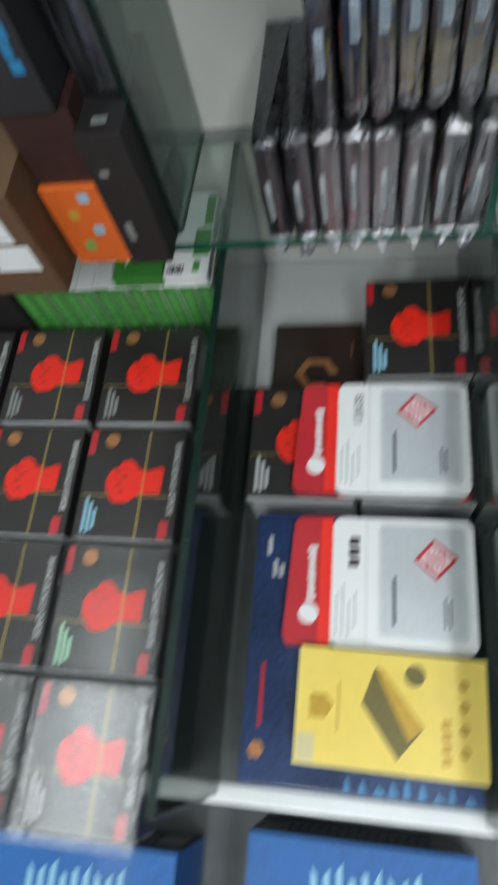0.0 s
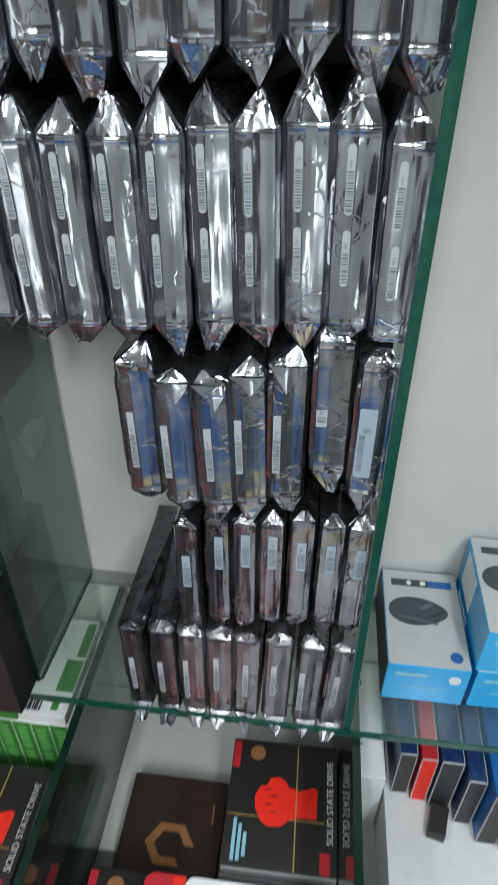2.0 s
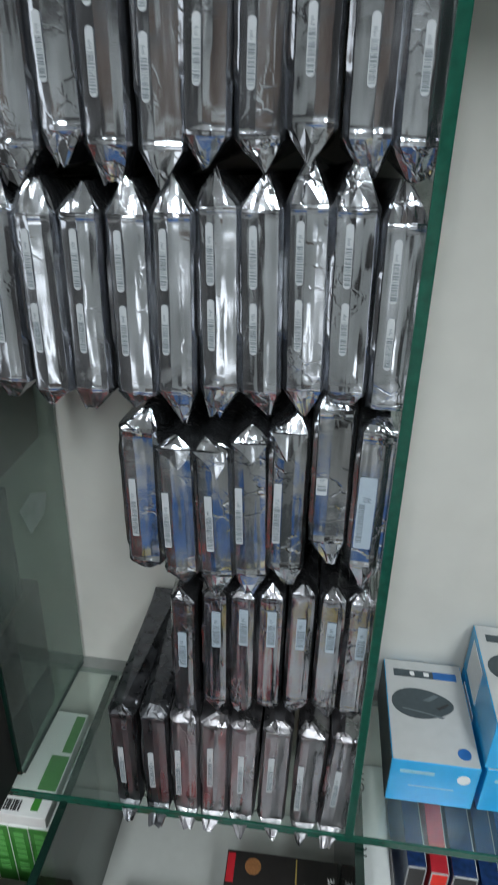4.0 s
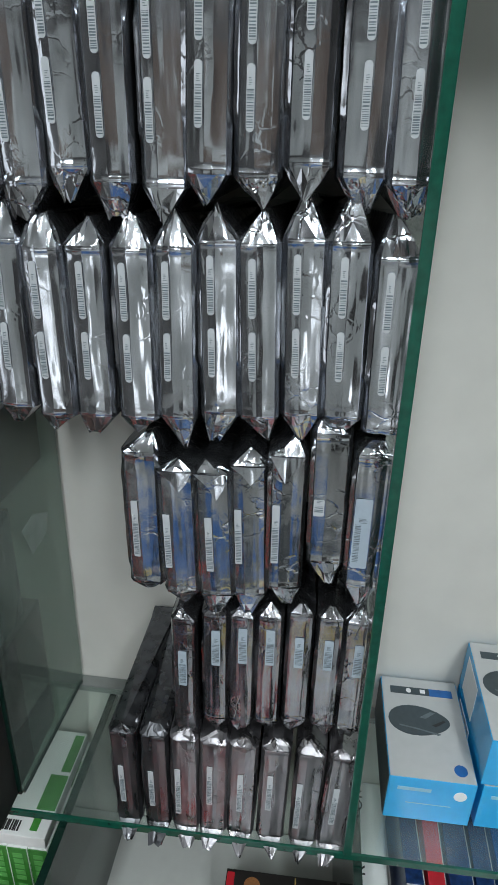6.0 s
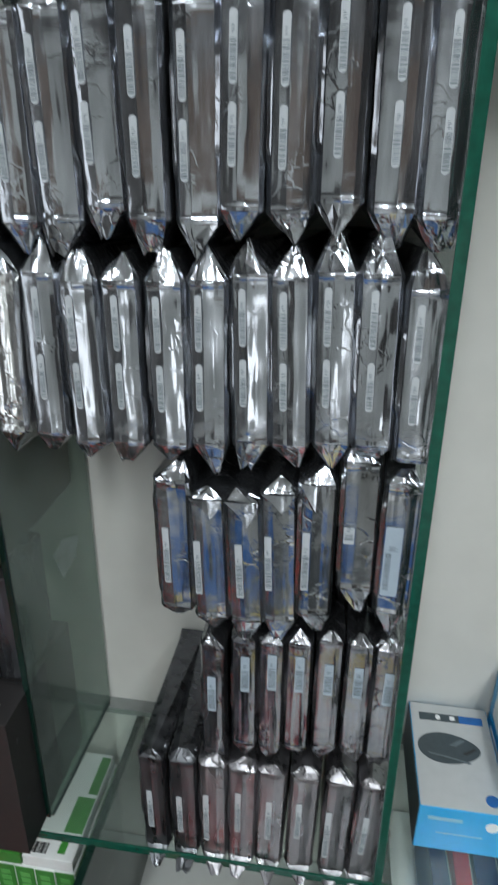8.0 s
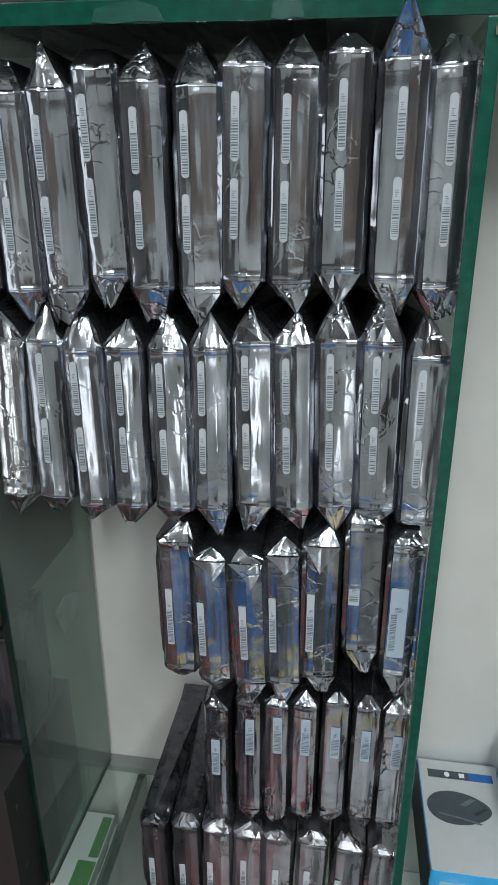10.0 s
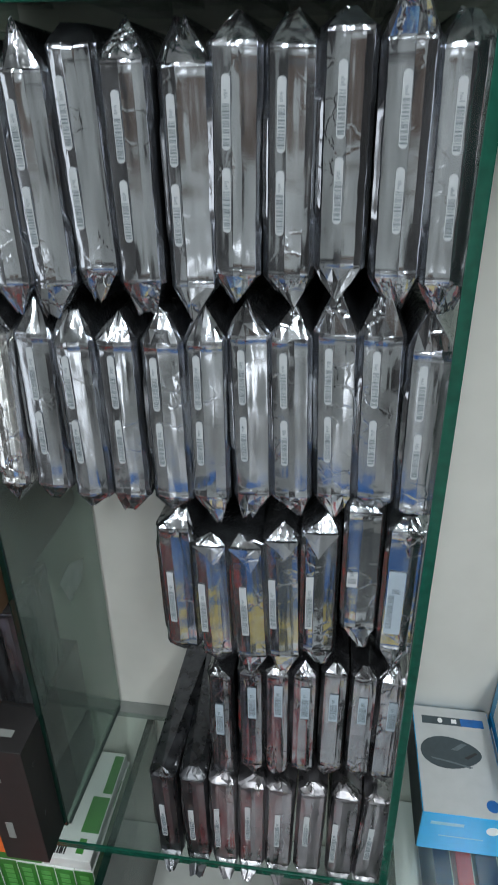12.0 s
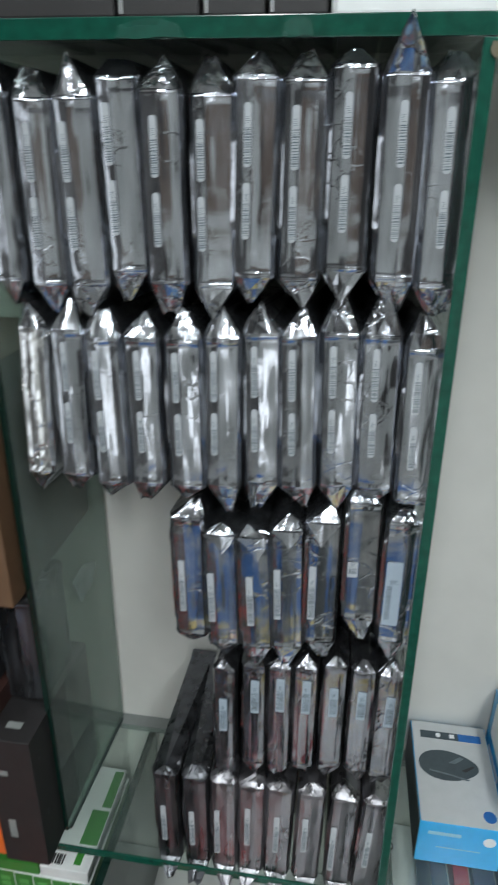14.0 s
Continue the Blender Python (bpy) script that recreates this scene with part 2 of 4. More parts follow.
# ---- mesh helpers ----
TINY = ("small_print", "case_print", "emblem_strokes", "title_print", "strip_marks", "printed_lines", "capacity_print", "barcode", "logo")


def part(name, bm, material, parent=None, label="", smooth=False):
    me = bpy.data.meshes.new(name)
    bm.normal_update()
    bm.to_mesh(me)
    bm.free()
    if smooth:
        me.polygons.foreach_set("use_smooth", [True] * len(me.polygons))
    for m in material if isinstance(material, (list, tuple)) else [material]:
        me.materials.append(m)
    ob = new(name, me)
    ob.parent = parent
    if label:
        ob["label"] = label
    if name in TINY:
        ob["kind"] = "stuff"
    return ob


def box(x0, x1, y0, y1, z0, z1, bevel=0.0, bm=None):
    bm = bm or bmesh.new()
    made = bmesh.ops.create_cube(bm, size=1, matrix=Matrix.LocRotScale(((x0 + x1) / 2, (y0 + y1) / 2, (z0 + z1) / 2), None, (abs(x1 - x0), abs(y1 - y0), abs(z1 - z0))))
    if bevel:
        edges = list({e for v in made["verts"] for e in v.link_edges})
        bmesh.ops.bevel(bm, geom=edges, offset=bevel, segments=2, affect="EDGES", profile=0.7)
    return bm


def slab(points, z0, z1, bm=None):
    """A flat plate with the given outline in x and y."""
    bm = bm or bmesh.new()
    low, high = [bm.verts.new((x, y, z0)) for x, y in points], [bm.verts.new((x, y, z1)) for x, y in points]
    n = len(points)
    bm.faces.new(high), bm.faces.new(low[::-1])
    for i in range(n):
        bm.faces.new((low[i], low[(i + 1) % n], high[(i + 1) % n], high[i]))
    bmesh.ops.recalc_face_normals(bm, faces=bm.faces[:])
    return bm


def ring(cx, cy, rx, ry, n=20, turn=0.0):
    return [(cx + rx * math.cos(turn + 2 * math.pi * i / n), cy + ry * math.sin(turn + 2 * math.pi * i / n)) for i in range(n)]


def rounded(x0, x1, y0, y1, r, n=5):
    pts = []
    for cx, cy, a in ((x1 - r, y1 - r, 0), (x0 + r, y1 - r, 90), (x0 + r, y0 + r, 180), (x1 - r, y0 + r, 270)):
        pts += [(cx + r * math.cos(radians(a + 90 * i / n)), cy + r * math.sin(radians(a + 90 * i / n))) for i in range(n + 1)]
    return pts


def stood(bm, y):
    """Turns a plate that lies in x and y into one that stands in x and z, its face to the front at y."""
    bmesh.ops.transform(bm, matrix=Matrix.Translation((0, y, 0)) @ Matrix.Rotation(radians(90), 4, "X"), verts=bm.verts[:])
    return bm


def root(name, x, y, z, label, category, group="", kind="", rz=0.0):
    ob = new(name)
    ob.matrix_basis = pose(x, y, z, 0, 0, rz)
    ob.empty_display_size = 0.02
    return tagged(ob, label, category, group, kind)


def letters(text, size):
    """A mesh of the text, flat in x and y, its start at the origin."""
    cu = bpy.data.curves.new("letters", "FONT")
    cu.body, cu.size, cu.extrude = text, size, 0.0001
    ob = new("letters", cu)
    bpy.context.view_layer.update()
    me = bpy.data.meshes.new_from_object(ob.evaluated_get(bpy.context.evaluated_depsgraph_get()))
    bpy.data.objects.remove(ob)
    return me


def lettering(name, me, material, parent, m):
    ob = new(name, me.copy())
    ob.data.transform(m)
    ob.data.materials.clear()
    ob.data.materials.append(material)
    ob.parent = parent
    return ob


# ---- the room ----
def structure(name, bm, material, label, category):
    return tagged(part(name, bm, material), label, category, kind="structure")


RX0, RX1, RY0, RY1, RZ = -1.9, 1.9, -2.9, 0.565, 2.7
structure("floor", box(RX0, RX1, RY0, RY1 + 0.1, -0.1, 0.0), M_FLOOR, "grey tiled shop floor", "floor")
structure("ceiling", box(RX0, RX1, RY0, RY1 + 0.1, RZ, RZ + 0.1), M_WALL, "plain white painted ceiling", "ceiling")
structure("wall_back", box(RX0, RX1, RY1, RY1 + 0.1, 0.0, RZ), M_BACK, "off-white laminated wall behind the shelves", "wall")
# Front and side walls out of view; tones laid out for the film's reflections.
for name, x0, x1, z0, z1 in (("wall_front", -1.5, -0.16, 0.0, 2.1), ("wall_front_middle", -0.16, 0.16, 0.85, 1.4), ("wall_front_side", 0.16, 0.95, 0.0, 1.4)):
    structure(name, box(x0, x1, RY0 - 0.1, RY0, z0, z1), M_WALL, "unseen off-white wall round a low gap added for a lamp", "wall")
structure("wall_front_wood", box(-0.16, 0.95, RY0 - 0.1, RY0, 1.4, 2.1), M_WOOD, "unseen brown wooden panels that the film mirrors", "wall")
structure("wall_front_upper", box(-1.5, 0.95, RY0 - 0.1, RY0, 2.1, RZ), M_DUSK, "unseen dark wall strip that the film mirrors", "wall")
structure("wall_front_left", box(RX0, -1.5, RY0 - 0.1, RY0, 0.0, RZ), M_DUSK, "unseen dark wall corner that the film mirrors", "wall")
structure("wall_front_right", box(0.95, RX1, RY0 - 0.1, RY0, 0.0, RZ), M_BROWN, "unseen brown wall part that the film mirrors", "wall")
# Gap in the unseen side wall, made for the added lamp.
LAMP_GAP = (-1.15, -0.45, 0.35, 2.0)
for name, y0, y1, z0, z1 in (("wall_left", RY0 - 0.1, LAMP_GAP[0], 0.0, RZ), ("wall_left_rear", LAMP_GAP[1], RY1 + 0.1, 0.0, RZ), ("wall_left_sill", LAMP_GAP[0], LAMP_GAP[1], 0.0, LAMP_GAP[2]), ("wall_left_lintel", LAMP_GAP[0], LAMP_GAP[1], LAMP_GAP[3], RZ)):
    structure(name, box(RX0 - 0.1, RX0, y0, y1, z0, z1), M_DUSK, "unseen dark side wall round a gap added for a lamp", "wall")
structure("wall_right", box(RX1, RX1 + 0.1, RY0 - 0.1, RY1 + 0.1, 0.0, RZ), M_BROWN, "unseen brown side wall that the film mirrors", "wall")
for lx, ly, watts in TUBES:
    lamp = root("ceiling_light", lx, ly, RZ, "white tube light fixed under the ceiling", "light", "ceiling tube lights")
    part("housing", box(-0.04, 0.04, -0.62, 0.62, -0.05, 0, 0.006), M_WALL, lamp)
    bm = bmesh.new()
    bmesh.ops.create_cone(bm, cap_ends=True, segments=14, radius1=0.014, radius2=0.014, depth=1.16, matrix=Matrix.Translation((0, 0, -0.075)) @ Matrix.Rotation(radians(90), 4, "X"))
    part("tube", bm, M_TUBE, lamp, smooth=True)

# ---- the glass case ----
SHELF, FRONT, TOP = 1.167, 0.42, 1.750


def pane(name, x0, x1, y0, y1, z0, z1, label, category, edge, material=None, capped=False):
    """A glass sheet with a green polished edge strip along its front."""
    ob = root(name, (x0 + x1) / 2, y0, z0, label, category)
    cx = (x0 + x1) / 2
    e = 0.002
    part("sheet", box(x0 - cx, x1 - cx, e, y1 - y0, 0, z1 - z0), material or M_GLASS, ob)
    part("edge", box(x0 - cx, x1 - cx, 0, e, 0, z1 - z0, 0.0006), edge, ob, "dark green polished glass edge")
    if capped:
        part("top_edge", box(x0 - cx - 0.0003, x1 - cx + 0.0003, 0.0, y1 - y0, z1 - z0 + 0.0001, z1 - z0 + 0.0016), edge, ob, "dark upper glass edge")
    return ob


structure("ledge", box(-0.75, 0.75, RY1 - 0.0135, RY1 - 0.0005, SHELF - 0.007, SHELF + 0.0004), M_LEDGE, "grey ledge behind the glass shelf", "ledge")
pane("glass_shelf", -0.75, 0.75, FRONT, RY1 - 0.014, SHELF - 0.007, SHELF, "clear glass shelf with a dark green front edge", "shelf", M_EDGE)
pane("glass_shelf", -0.75, 0.75, FRONT, RY1 - 0.006, TOP, TOP + 0.009, "upper glass shelf with a chipped green front edge", "shelf", M_EDGE)
right_pane = pane("glass_partition", 0.1428, 0.1490, FRONT - 0.001, RY1 - 0.004, SHELF + 0.0005, TOP - 0.0005, "upright glass partition with a thick green edge", "partition", M_EDGE)
right_pane.matrix_basis = right_pane.matrix_basis @ pose(0, 0, 0, 0, -0.72, 0)
pane("glass_partition", -0.1230, -0.1183, FRONT + 0.013, RY1 - 0.004, SHELF + 0.0005, TOP - 0.0005, "upright grey-green glass partition between two bays", "partition", M_EDGE_D, M_GLASS_D)

top_shelf = bpy.data.objects["glass_shelf.001"]
for cx, cw in ((-0.012, 0.016), (0.056, 0.007)):
    pts = [(cx - top_shelf.location.x + cw * a, 0.0045 + 0.0042 * b) for a, b in ((-1, -0.9), (-0.4, -1.1), (0.3, -0.9), (1, -1.0), (0.8, 0.3), (0.2, 0.9), (-0.5, 0.6), (-0.9, 0.2))]
    part("chip", stood(slab(pts, -0.0001, 0.0007), -0.0001), M_CHIP, top_shelf, "pale chipped patch on the edge")
ob = root("tape_scrap", 0.1405, FRONT - 0.002, TOP - 0.010, "yellowed scrap of clear tape on the glass corner", "tape")
part("scrap", stood(slab([(-0.0014, 0.003), (0.0008, 0.001), (0.0020, 0.003), (0.0015, 0.007), (-0.0010, 0.008), (-0.0018, 0.005)], -0.0002, 0.0003), 0), M_TAPE, ob)

left_pane = bpy.data.objects["glass_partition.001"]
left_pane.matrix_basis = left_pane.matrix_basis @ pose(0, 0, 0, 0, 0, -2.6)
bm = slab([(0.057, 0.219), (0.076, 0.223), (0.100, 0.211), (0.092, 0.195), (0.068, 0.191)], -0.0001, 0.0003)
bmesh.ops.transform(bm, matrix=Matrix.Translation((0.00245, 0, 0)) @ Matrix(((0, 0, 1, 0), (1, 0, 0, 0), (0, 1, 0, 0), (0, 0, 0, 1))), verts=bm.verts[:])
part("glue_patch", bm, M_HAZE, left_pane, "pale dried glue patch")
part("joint", box(0.00235, 0.0046, 0.002, 0.123, 0.0003, 0.0022), M_JOINT, left_pane, "dark silicone joint")

# lower deck
DECK = 0.965
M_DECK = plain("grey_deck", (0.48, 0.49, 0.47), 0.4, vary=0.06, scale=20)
# Front strip painted dark for the shade in the gaps between the boxes.
structure("lower_deck_front", box(-0.75, 0.158, -0.020, 0.384, DECK - 0.018, DECK, 0.001), M_MAT, "deck strip with gap shade painted in, under stacked boxes", "shelf")
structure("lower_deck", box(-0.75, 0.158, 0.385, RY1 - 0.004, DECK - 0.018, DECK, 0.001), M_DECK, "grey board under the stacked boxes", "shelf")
structure("lower_deck_right", box(0.160, 0.75, -0.020, RY1 - 0.004, DECK - 0.018, DECK, 0.001), M_BOARD, "pale grey board under the right bay", "shelf")
structure("trim", box(-0.75, 0.75, -0.037, -0.0205, DECK - 0.020, DECK + 0.002, 0.003), M_WHITECARD, "white edge strip along the front of the deck", "trim")
pane("glass_divider", -0.083, -0.077, -0.03, RY1 - 0.006, DECK + 0.0005, SHELF - 0.0125, "low clear glass divider on the deck, darkness painted into its tint", "divider", M_EDGE_D, M_GLASS_S, True)
pane("glass_divider", 0.152, 0.158, -0.03, RY1 - 0.006, DECK + 0.0005, SHELF - 0.0125, "low clear glass divider on the deck, darkness painted into its tint", "divider", M_EDGE_D, M_GLASS_S, True)
structure("lower_floor", box(-0.75, 0.75, -0.66, RY1 - 0.004, 0.70, 0.72, 0.002), M_MAT, "dark board of the lowest shelf", "shelf")


# ---- drives in silver bags ----
def bag_end(bm, rng, base, z, way, reach, tip, lean, tilt, crumple):
    """The folded end of a sleeve: flat creased facets that draw together from the rim to a narrow tip."""
    half = (base[-2][0] - base[1][0]) / 2
    mid = (base[-2][0] + base[1][0]) / 2
    rings = [[bm.verts.new((x, y, z)) for x, y in base]]
    for k in (0.45, 1.0):
        ring_now = []
        for i, (x, y) in enumerate(base):
            rear = i in (0, len(base) - 1)
            pull = 1.0 if rear else tip + (1 - tip) * (1 - k)
            jog = crumple * (0.0007 if k < 1 else 0.0004)
            px = mid + (x - mid) * pull + (0 if rear else lean * half * k + rng.uniform(-jog, jog))
            py = y if rear else 0.0035 + (y - 0.0035) * (1 - 0.9 * k) + tilt * k + rng.uniform(-jog, jog) * 0.9
            ring_now.append(bm.verts.new((px, py, z + way * (min(reach, 0.009) * k if rear else reach * k * (1 + rng.uniform(-0.12, 0.12) * crumple)))))
        rings.append(ring_now)
    n, made = len(base), []
    for low, high in zip(rings, rings[1:]):
        for i in range(n):
            j = (i + 1) % n
            if (i + rings.index(low)) % 2:
                made += [bm.faces.new((low[i], low[j], high[j])), bm.faces.new((low[i], high[j], high[i]))]
            else:
                made += [bm.faces.new((low[i], low[j], high[i])), bm.faces.new((low[j], high[j], high[i]))]
    made.append(bm.faces.new(rings[-1]))
    for f in made:
        f.material_index = 1
    bmesh.ops.recalc_face_normals(bm, faces=made)


def bag_mesh(rng, half, h, d, ridge, rise, drop, sheen, top_end, low_end, crumple):
    """A film sleeve drawn round a drive: two flat front panels that meet in a crease, fine welded ribs along the edges,
    a tight bevel over the stretch sheen on one side, crinkles towards the ends, and the ends folded to tips."""
    bm = bmesh.new()
    seed, bend, place = rng.uniform(0, 90), rng.uniform(-0.00045, 0.0006), rng.uniform(0.3, 0.75)
    zs = [0.0, 0.0012, 0.0019, 0.0027] + [0.0027 + (h - 0.0054) * k / 26 for k in range(1, 26)] + [h - 0.0027, h - 0.0019, h - 0.0012, h]
    loops = []
    for z in zs:
        s = max(0.0, min(1.0, (z - sheen[0] * h) / 0.004, (sheen[1] * h - z) / 0.004))
        fade = min(1.0, max(0.0, min(z, h - z) / 0.019))
        hem = -0.0005 if z in (0.0019, h - 0.0019) else 0.0
        r = ridge + 0.05 * noise.noise((seed, z * 30, 0))
        slack = noise.noise((seed, z * 26, 7)) * 0.0004
        sag = noise.noise((seed + 4, z * 45, 3)) * 0.0003
        cols = ((-1, d), (-1.0, 0.012), (-1.0, 0.0050 - 0.0028 * s), (-0.80, 0.0014 - 0.0004 * s), (-0.77, 0.0001), (-0.74, 0.0007),
                ((r - 0.74) / 2, -rise * 0.5 + slack * 0.5), (r - 0.04, -rise * 0.96), (r, -rise - 0.0001), (r + (0.8 - r) * place * 0.5, (drop + rise) * place * 0.5 - rise + bend * 0.5 + sag),
                (r + (0.8 - r) * place, (drop + rise) * place - rise + bend + slack), (0.80, drop), (0.835, drop - 0.0006), (0.87, drop + 0.0004), (1, drop + 0.0036), (1, 0.013), (1, d))
        loop = []
        for c, (f, y) in enumerate(cols):
            p = Vector((f * half * 180 + seed, z * 160, 1.5))
            rough_y = noise.noise(p) * (0.00012 + 0.0010 * crumple * (1 - fade)) + noise.noise(p * 2.3) * 0.0003 * crumple * (1 - fade)
            loop.append(bm.verts.new((f * half + (0.0003 * noise.noise(p + Vector((0, 0, 9))) if 1 < c < 15 else 0), y + (0 if c in (0, 16) else rough_y + hem), z)))
        loops.append(loop)
    n, m = len(loops[0]), len(loops)
    for i in range(m - 1):
        for j in range(n):
            bm.faces.new((loops[i][j], loops[i][(j + 1) % n], loops[i + 1][(j + 1) % n], loops[i + 1][j])).smooth = True
    bm.faces.new(loops[0][::-1]), bm.faces.new(loops[-1])
    bmesh.ops.recalc_face_normals(bm, faces=bm.faces[:])
    for i in range(m - 1):
        for c in (1, 2, 3, 4, 5, 8, 10, 11, 12, 13, 14, 15):
            bm.edges.get((loops[i][c], loops[i + 1][c])).smooth = False
    rim = [(-half, d), (-half * 0.98, 0.0035), (-half * 0.74, 0.0006), (ridge * half - half * 0.3, -rise * 0.6), (ridge * half, -rise), (half * 0.5, drop * 0.5), (half * 0.84, drop), (half * 0.98, drop + 0.0036), (half, d)]
    bag_end(bm, rng, rim, h - 0.0004, 1, *top_end, crumple)
    bag_end(bm, rng, rim, 0.0004, -1, *low_end, crumple)
    return bm


def wrap_top(rng):
    """Loose film over the long upper side of a drive, rounded at its edges."""
    bm, rows, seed = bmesh.new(), [], rng.uniform(0, 50)
    for k in range(31):
        y = 0.010 + 0.122 * k / 30
        row = []
        for f, lift in ((-1, -0.002), (-0.97, 0.0006), (-0.9, 0.0016), (-0.45, 0.0018), (0, 0.0019), (0.45, 0.0018), (0.9, 0.0016), (0.97, 0.0006), (1, -0.002)):
            row.append(bm.verts.new((f * 0.0104, y, 0.0960 + lift + 0.0005 * noise.noise((f * 3 + seed, y * 70, 1)))))
        rows.append(row)
    for a, b in zip(rows, rows[1:]):
        for i in range(8):
            bm.faces.new((a[i], a[i + 1], b[i + 1], b[i]))
    bm.faces.new(rows[0][::-1]), bm.faces.new(rows[-1])
    return bm


def tuck_mesh(rng, w, h, size):
    """The top of the sleeve folded down into a thin triangle with a bent middle."""
    bm = bmesh.new()
    a, tip, n = w * 0.44, size * rng.uniform(0.7, 1.15), rng.uniform(-0.2, 0.2) * w
    front = [bm.verts.new(v) for v in ((-a, -0.0010, h - 0.0004), (n * 0.6, -0.0021, h - 0.0002), (a, -0.0008, h - 0.0004), (n + a * 0.45, -0.0021, h - tip * 0.55), (n, -0.0031, h - tip), (n - a * 0.45, -0.0023, h - tip * 0.5))]
    back = [bm.verts.new(v.co + Vector((0, 0.0004, 0))) for v in front]
    for q in ((0, 1, 4, 5), (1, 2, 3, 4)):
        bm.faces.new([front[i] for i in q])
        bm.faces.new([back[i] for i in reversed(q)])
    for i in range(6):
        bm.faces.new((front[i], back[i], back[(i + 1) % 6], front[(i + 1) % 6]))
    bmesh.ops.recalc_face_normals(bm, faces=bm.faces[:])
    return bm


def barcode(parent, m, z0, z1, w, rng, pill=True, paper=M_LABEL):
    """A sticker with printed bars and a few lines of tiny print at its head, laid on the film at the pose m."""
    bm = stood(slab(rounded(-w / 2, w / 2, z0, z1, w * (0.48 if pill else 0.12)), -0.0004, 0.0), 0)
    bm.transform(m)
    lab = part("barcode_label", bm, paper, parent, "white barcode sticker")
    bm, z = bmesh.new(), z0 + w * 0.45
    stop = z0 + (z1 - z0) * 0.64
    while z < stop:
        t = rng.choice((0.0003, 0.0005, 0.0007))
        box(-w * 0.40, w * (0.40 if w < 0.008 else -0.05), -0.00012, 0.0002, z, min(z + t, stop), bm=bm)
        z += t + rng.choice((0.0004, 0.0006, 0.0008))
    for k in range(4):
        box(-w * 0.22, w * rng.uniform(0.0, 0.3), -0.00012, 0.0002, stop + 0.0013 + 0.0009 * k, stop + 0.0016 + 0.0009 * k, bm=bm)
    bm.transform(m)
    part("barcode", bm, M_STEEL, lab, "dark printed barcode")


def drive(x, y, z, w, h, rng, label, group, film, ends, marks, lean=0.0, turn=0.0, d=0.134, tuck=0.0, slopes=(4.0, 5.0), sheen=(0.3, 0.75), crumple=1.0, paper=M_LABEL):
    """ends: the reach, tip width, sideways lean and tilt of the upper and of the lower end; slopes: by how many degrees the two front panels turn away; marks: place across, foot, head, width, rounded or not."""
    ob = root("hard_drive", x, y, z, label, "hard drive", group)
    ob.matrix_basis = pose(x, y, z, 0, math.degrees(math.atan2(lean, h)), turn)
    half = w / 2
    ridge = max(-0.25, min(0.35, (marks[0][0] + marks[0][3] / w + 0.06) if marks else rng.uniform(-0.1, 0.2)))
    slope = slopes[0]
    rise = math.tan(radians(slope)) * (ridge + 0.74) * half
    drop = math.tan(radians(slopes[1])) * (0.8 - ridge) * half - rise
    part("bag", bag_mesh(rng, half, h, d, ridge, rise, drop, sheen, *ends, crumple), [film, M_FOIL_E if film in (M_FOIL, M_FOIL_C, M_FOIL_W) else film], ob)
    if tuck:
        part("tuck", tuck_mesh(rng, w, h, tuck), M_FOIL, ob, "triangular folded tuck of film")
    for f, m0, m1, mw, pill in marks:
        y_on = -rise * (f + 0.74) / (ridge + 0.74) if f < ridge else -rise + (drop + rise) * (f - ridge) / (0.8 - ridge)
        barcode(ob, pose(f * half, y_on - 0.0007, 0, 0, 0, -slope if mw < 0.008 else 0), m0, m1, mw, rng, pill, paper)
    return ob


def top_fold(rng, reach=(0.013, 0.020)):
    return rng.uniform(*reach), rng.choice((0.06, 0.10, 0.22, 0.35)), rng.uniform(-0.45, 0.45), rng.uniform(0.0, 0.006)


def low_fold(rng, reach=(0.013, 0.019)):
    return rng.uniform(*reach), rng.choice((0.06, 0.12, 0.25, 0.4)), rng.uniform(-0.4, 0.4), rng.uniform(-0.003, 0.004)


rng = random.Random(11)
SILVER = "bare hard drive sealed in a shiny silver antistatic bag"
# first (top) row: middle of the foot, its height, lean, place of the stickers across
TOP_ROW = ((0.1305, 1.6415, -0.0030, -0.07), (0.1080, 1.6440, -0.0020, -0.07), (0.0830, 1.6475, -0.0010, -0.17), (0.0595, 1.6420, 0.0, -0.33), (0.0352, 1.6430, 0.0010, -0.29),
           (0.0150, 1.6360, -0.0010, -0.50), (-0.0110, 1.6375, -0.0010, -0.28), (-0.0315, 1.6430, -0.0025, -0.42), (-0.0550, 1.6345, -0.0015, -0.45), (-0.0785, 1.6340, 0.0, -0.3))
for i, (x, z0, lean, f) in enumerate(TOP_ROW):
    ends = [top_fold(rng), low_fold(rng)]
    if i == 1:
        ends[0] = (0.021, 0.08, -0.1, -0.0165)
    if i == 7:
        ends[0] = (0.008, 0.5, 0.0, 0.008)
    if i != 1:
        ends[0] = (min(ends[0][0], (1.7485 - z0 - 0.0935) / 1.13), *ends[0][1:])
    drive(x, 0.4285 + rng.uniform(-0.0015, 0.0015), z0, 0.0235, 0.0935, rng, SILVER, "hard drives of the top row", M_FOIL, ends,
          [(f, 0.0195, 0.0465, 0.0037, True), (f + rng.uniform(-0.03, 0.03), 0.0535, 0.0820, 0.0037, True)], lean, rng.uniform(-1.5, 1.5), slopes=(rng.uniform(2.5, 5.5), rng.uniform(3.5, 7.5)), sheen=(0.22, 0.78))
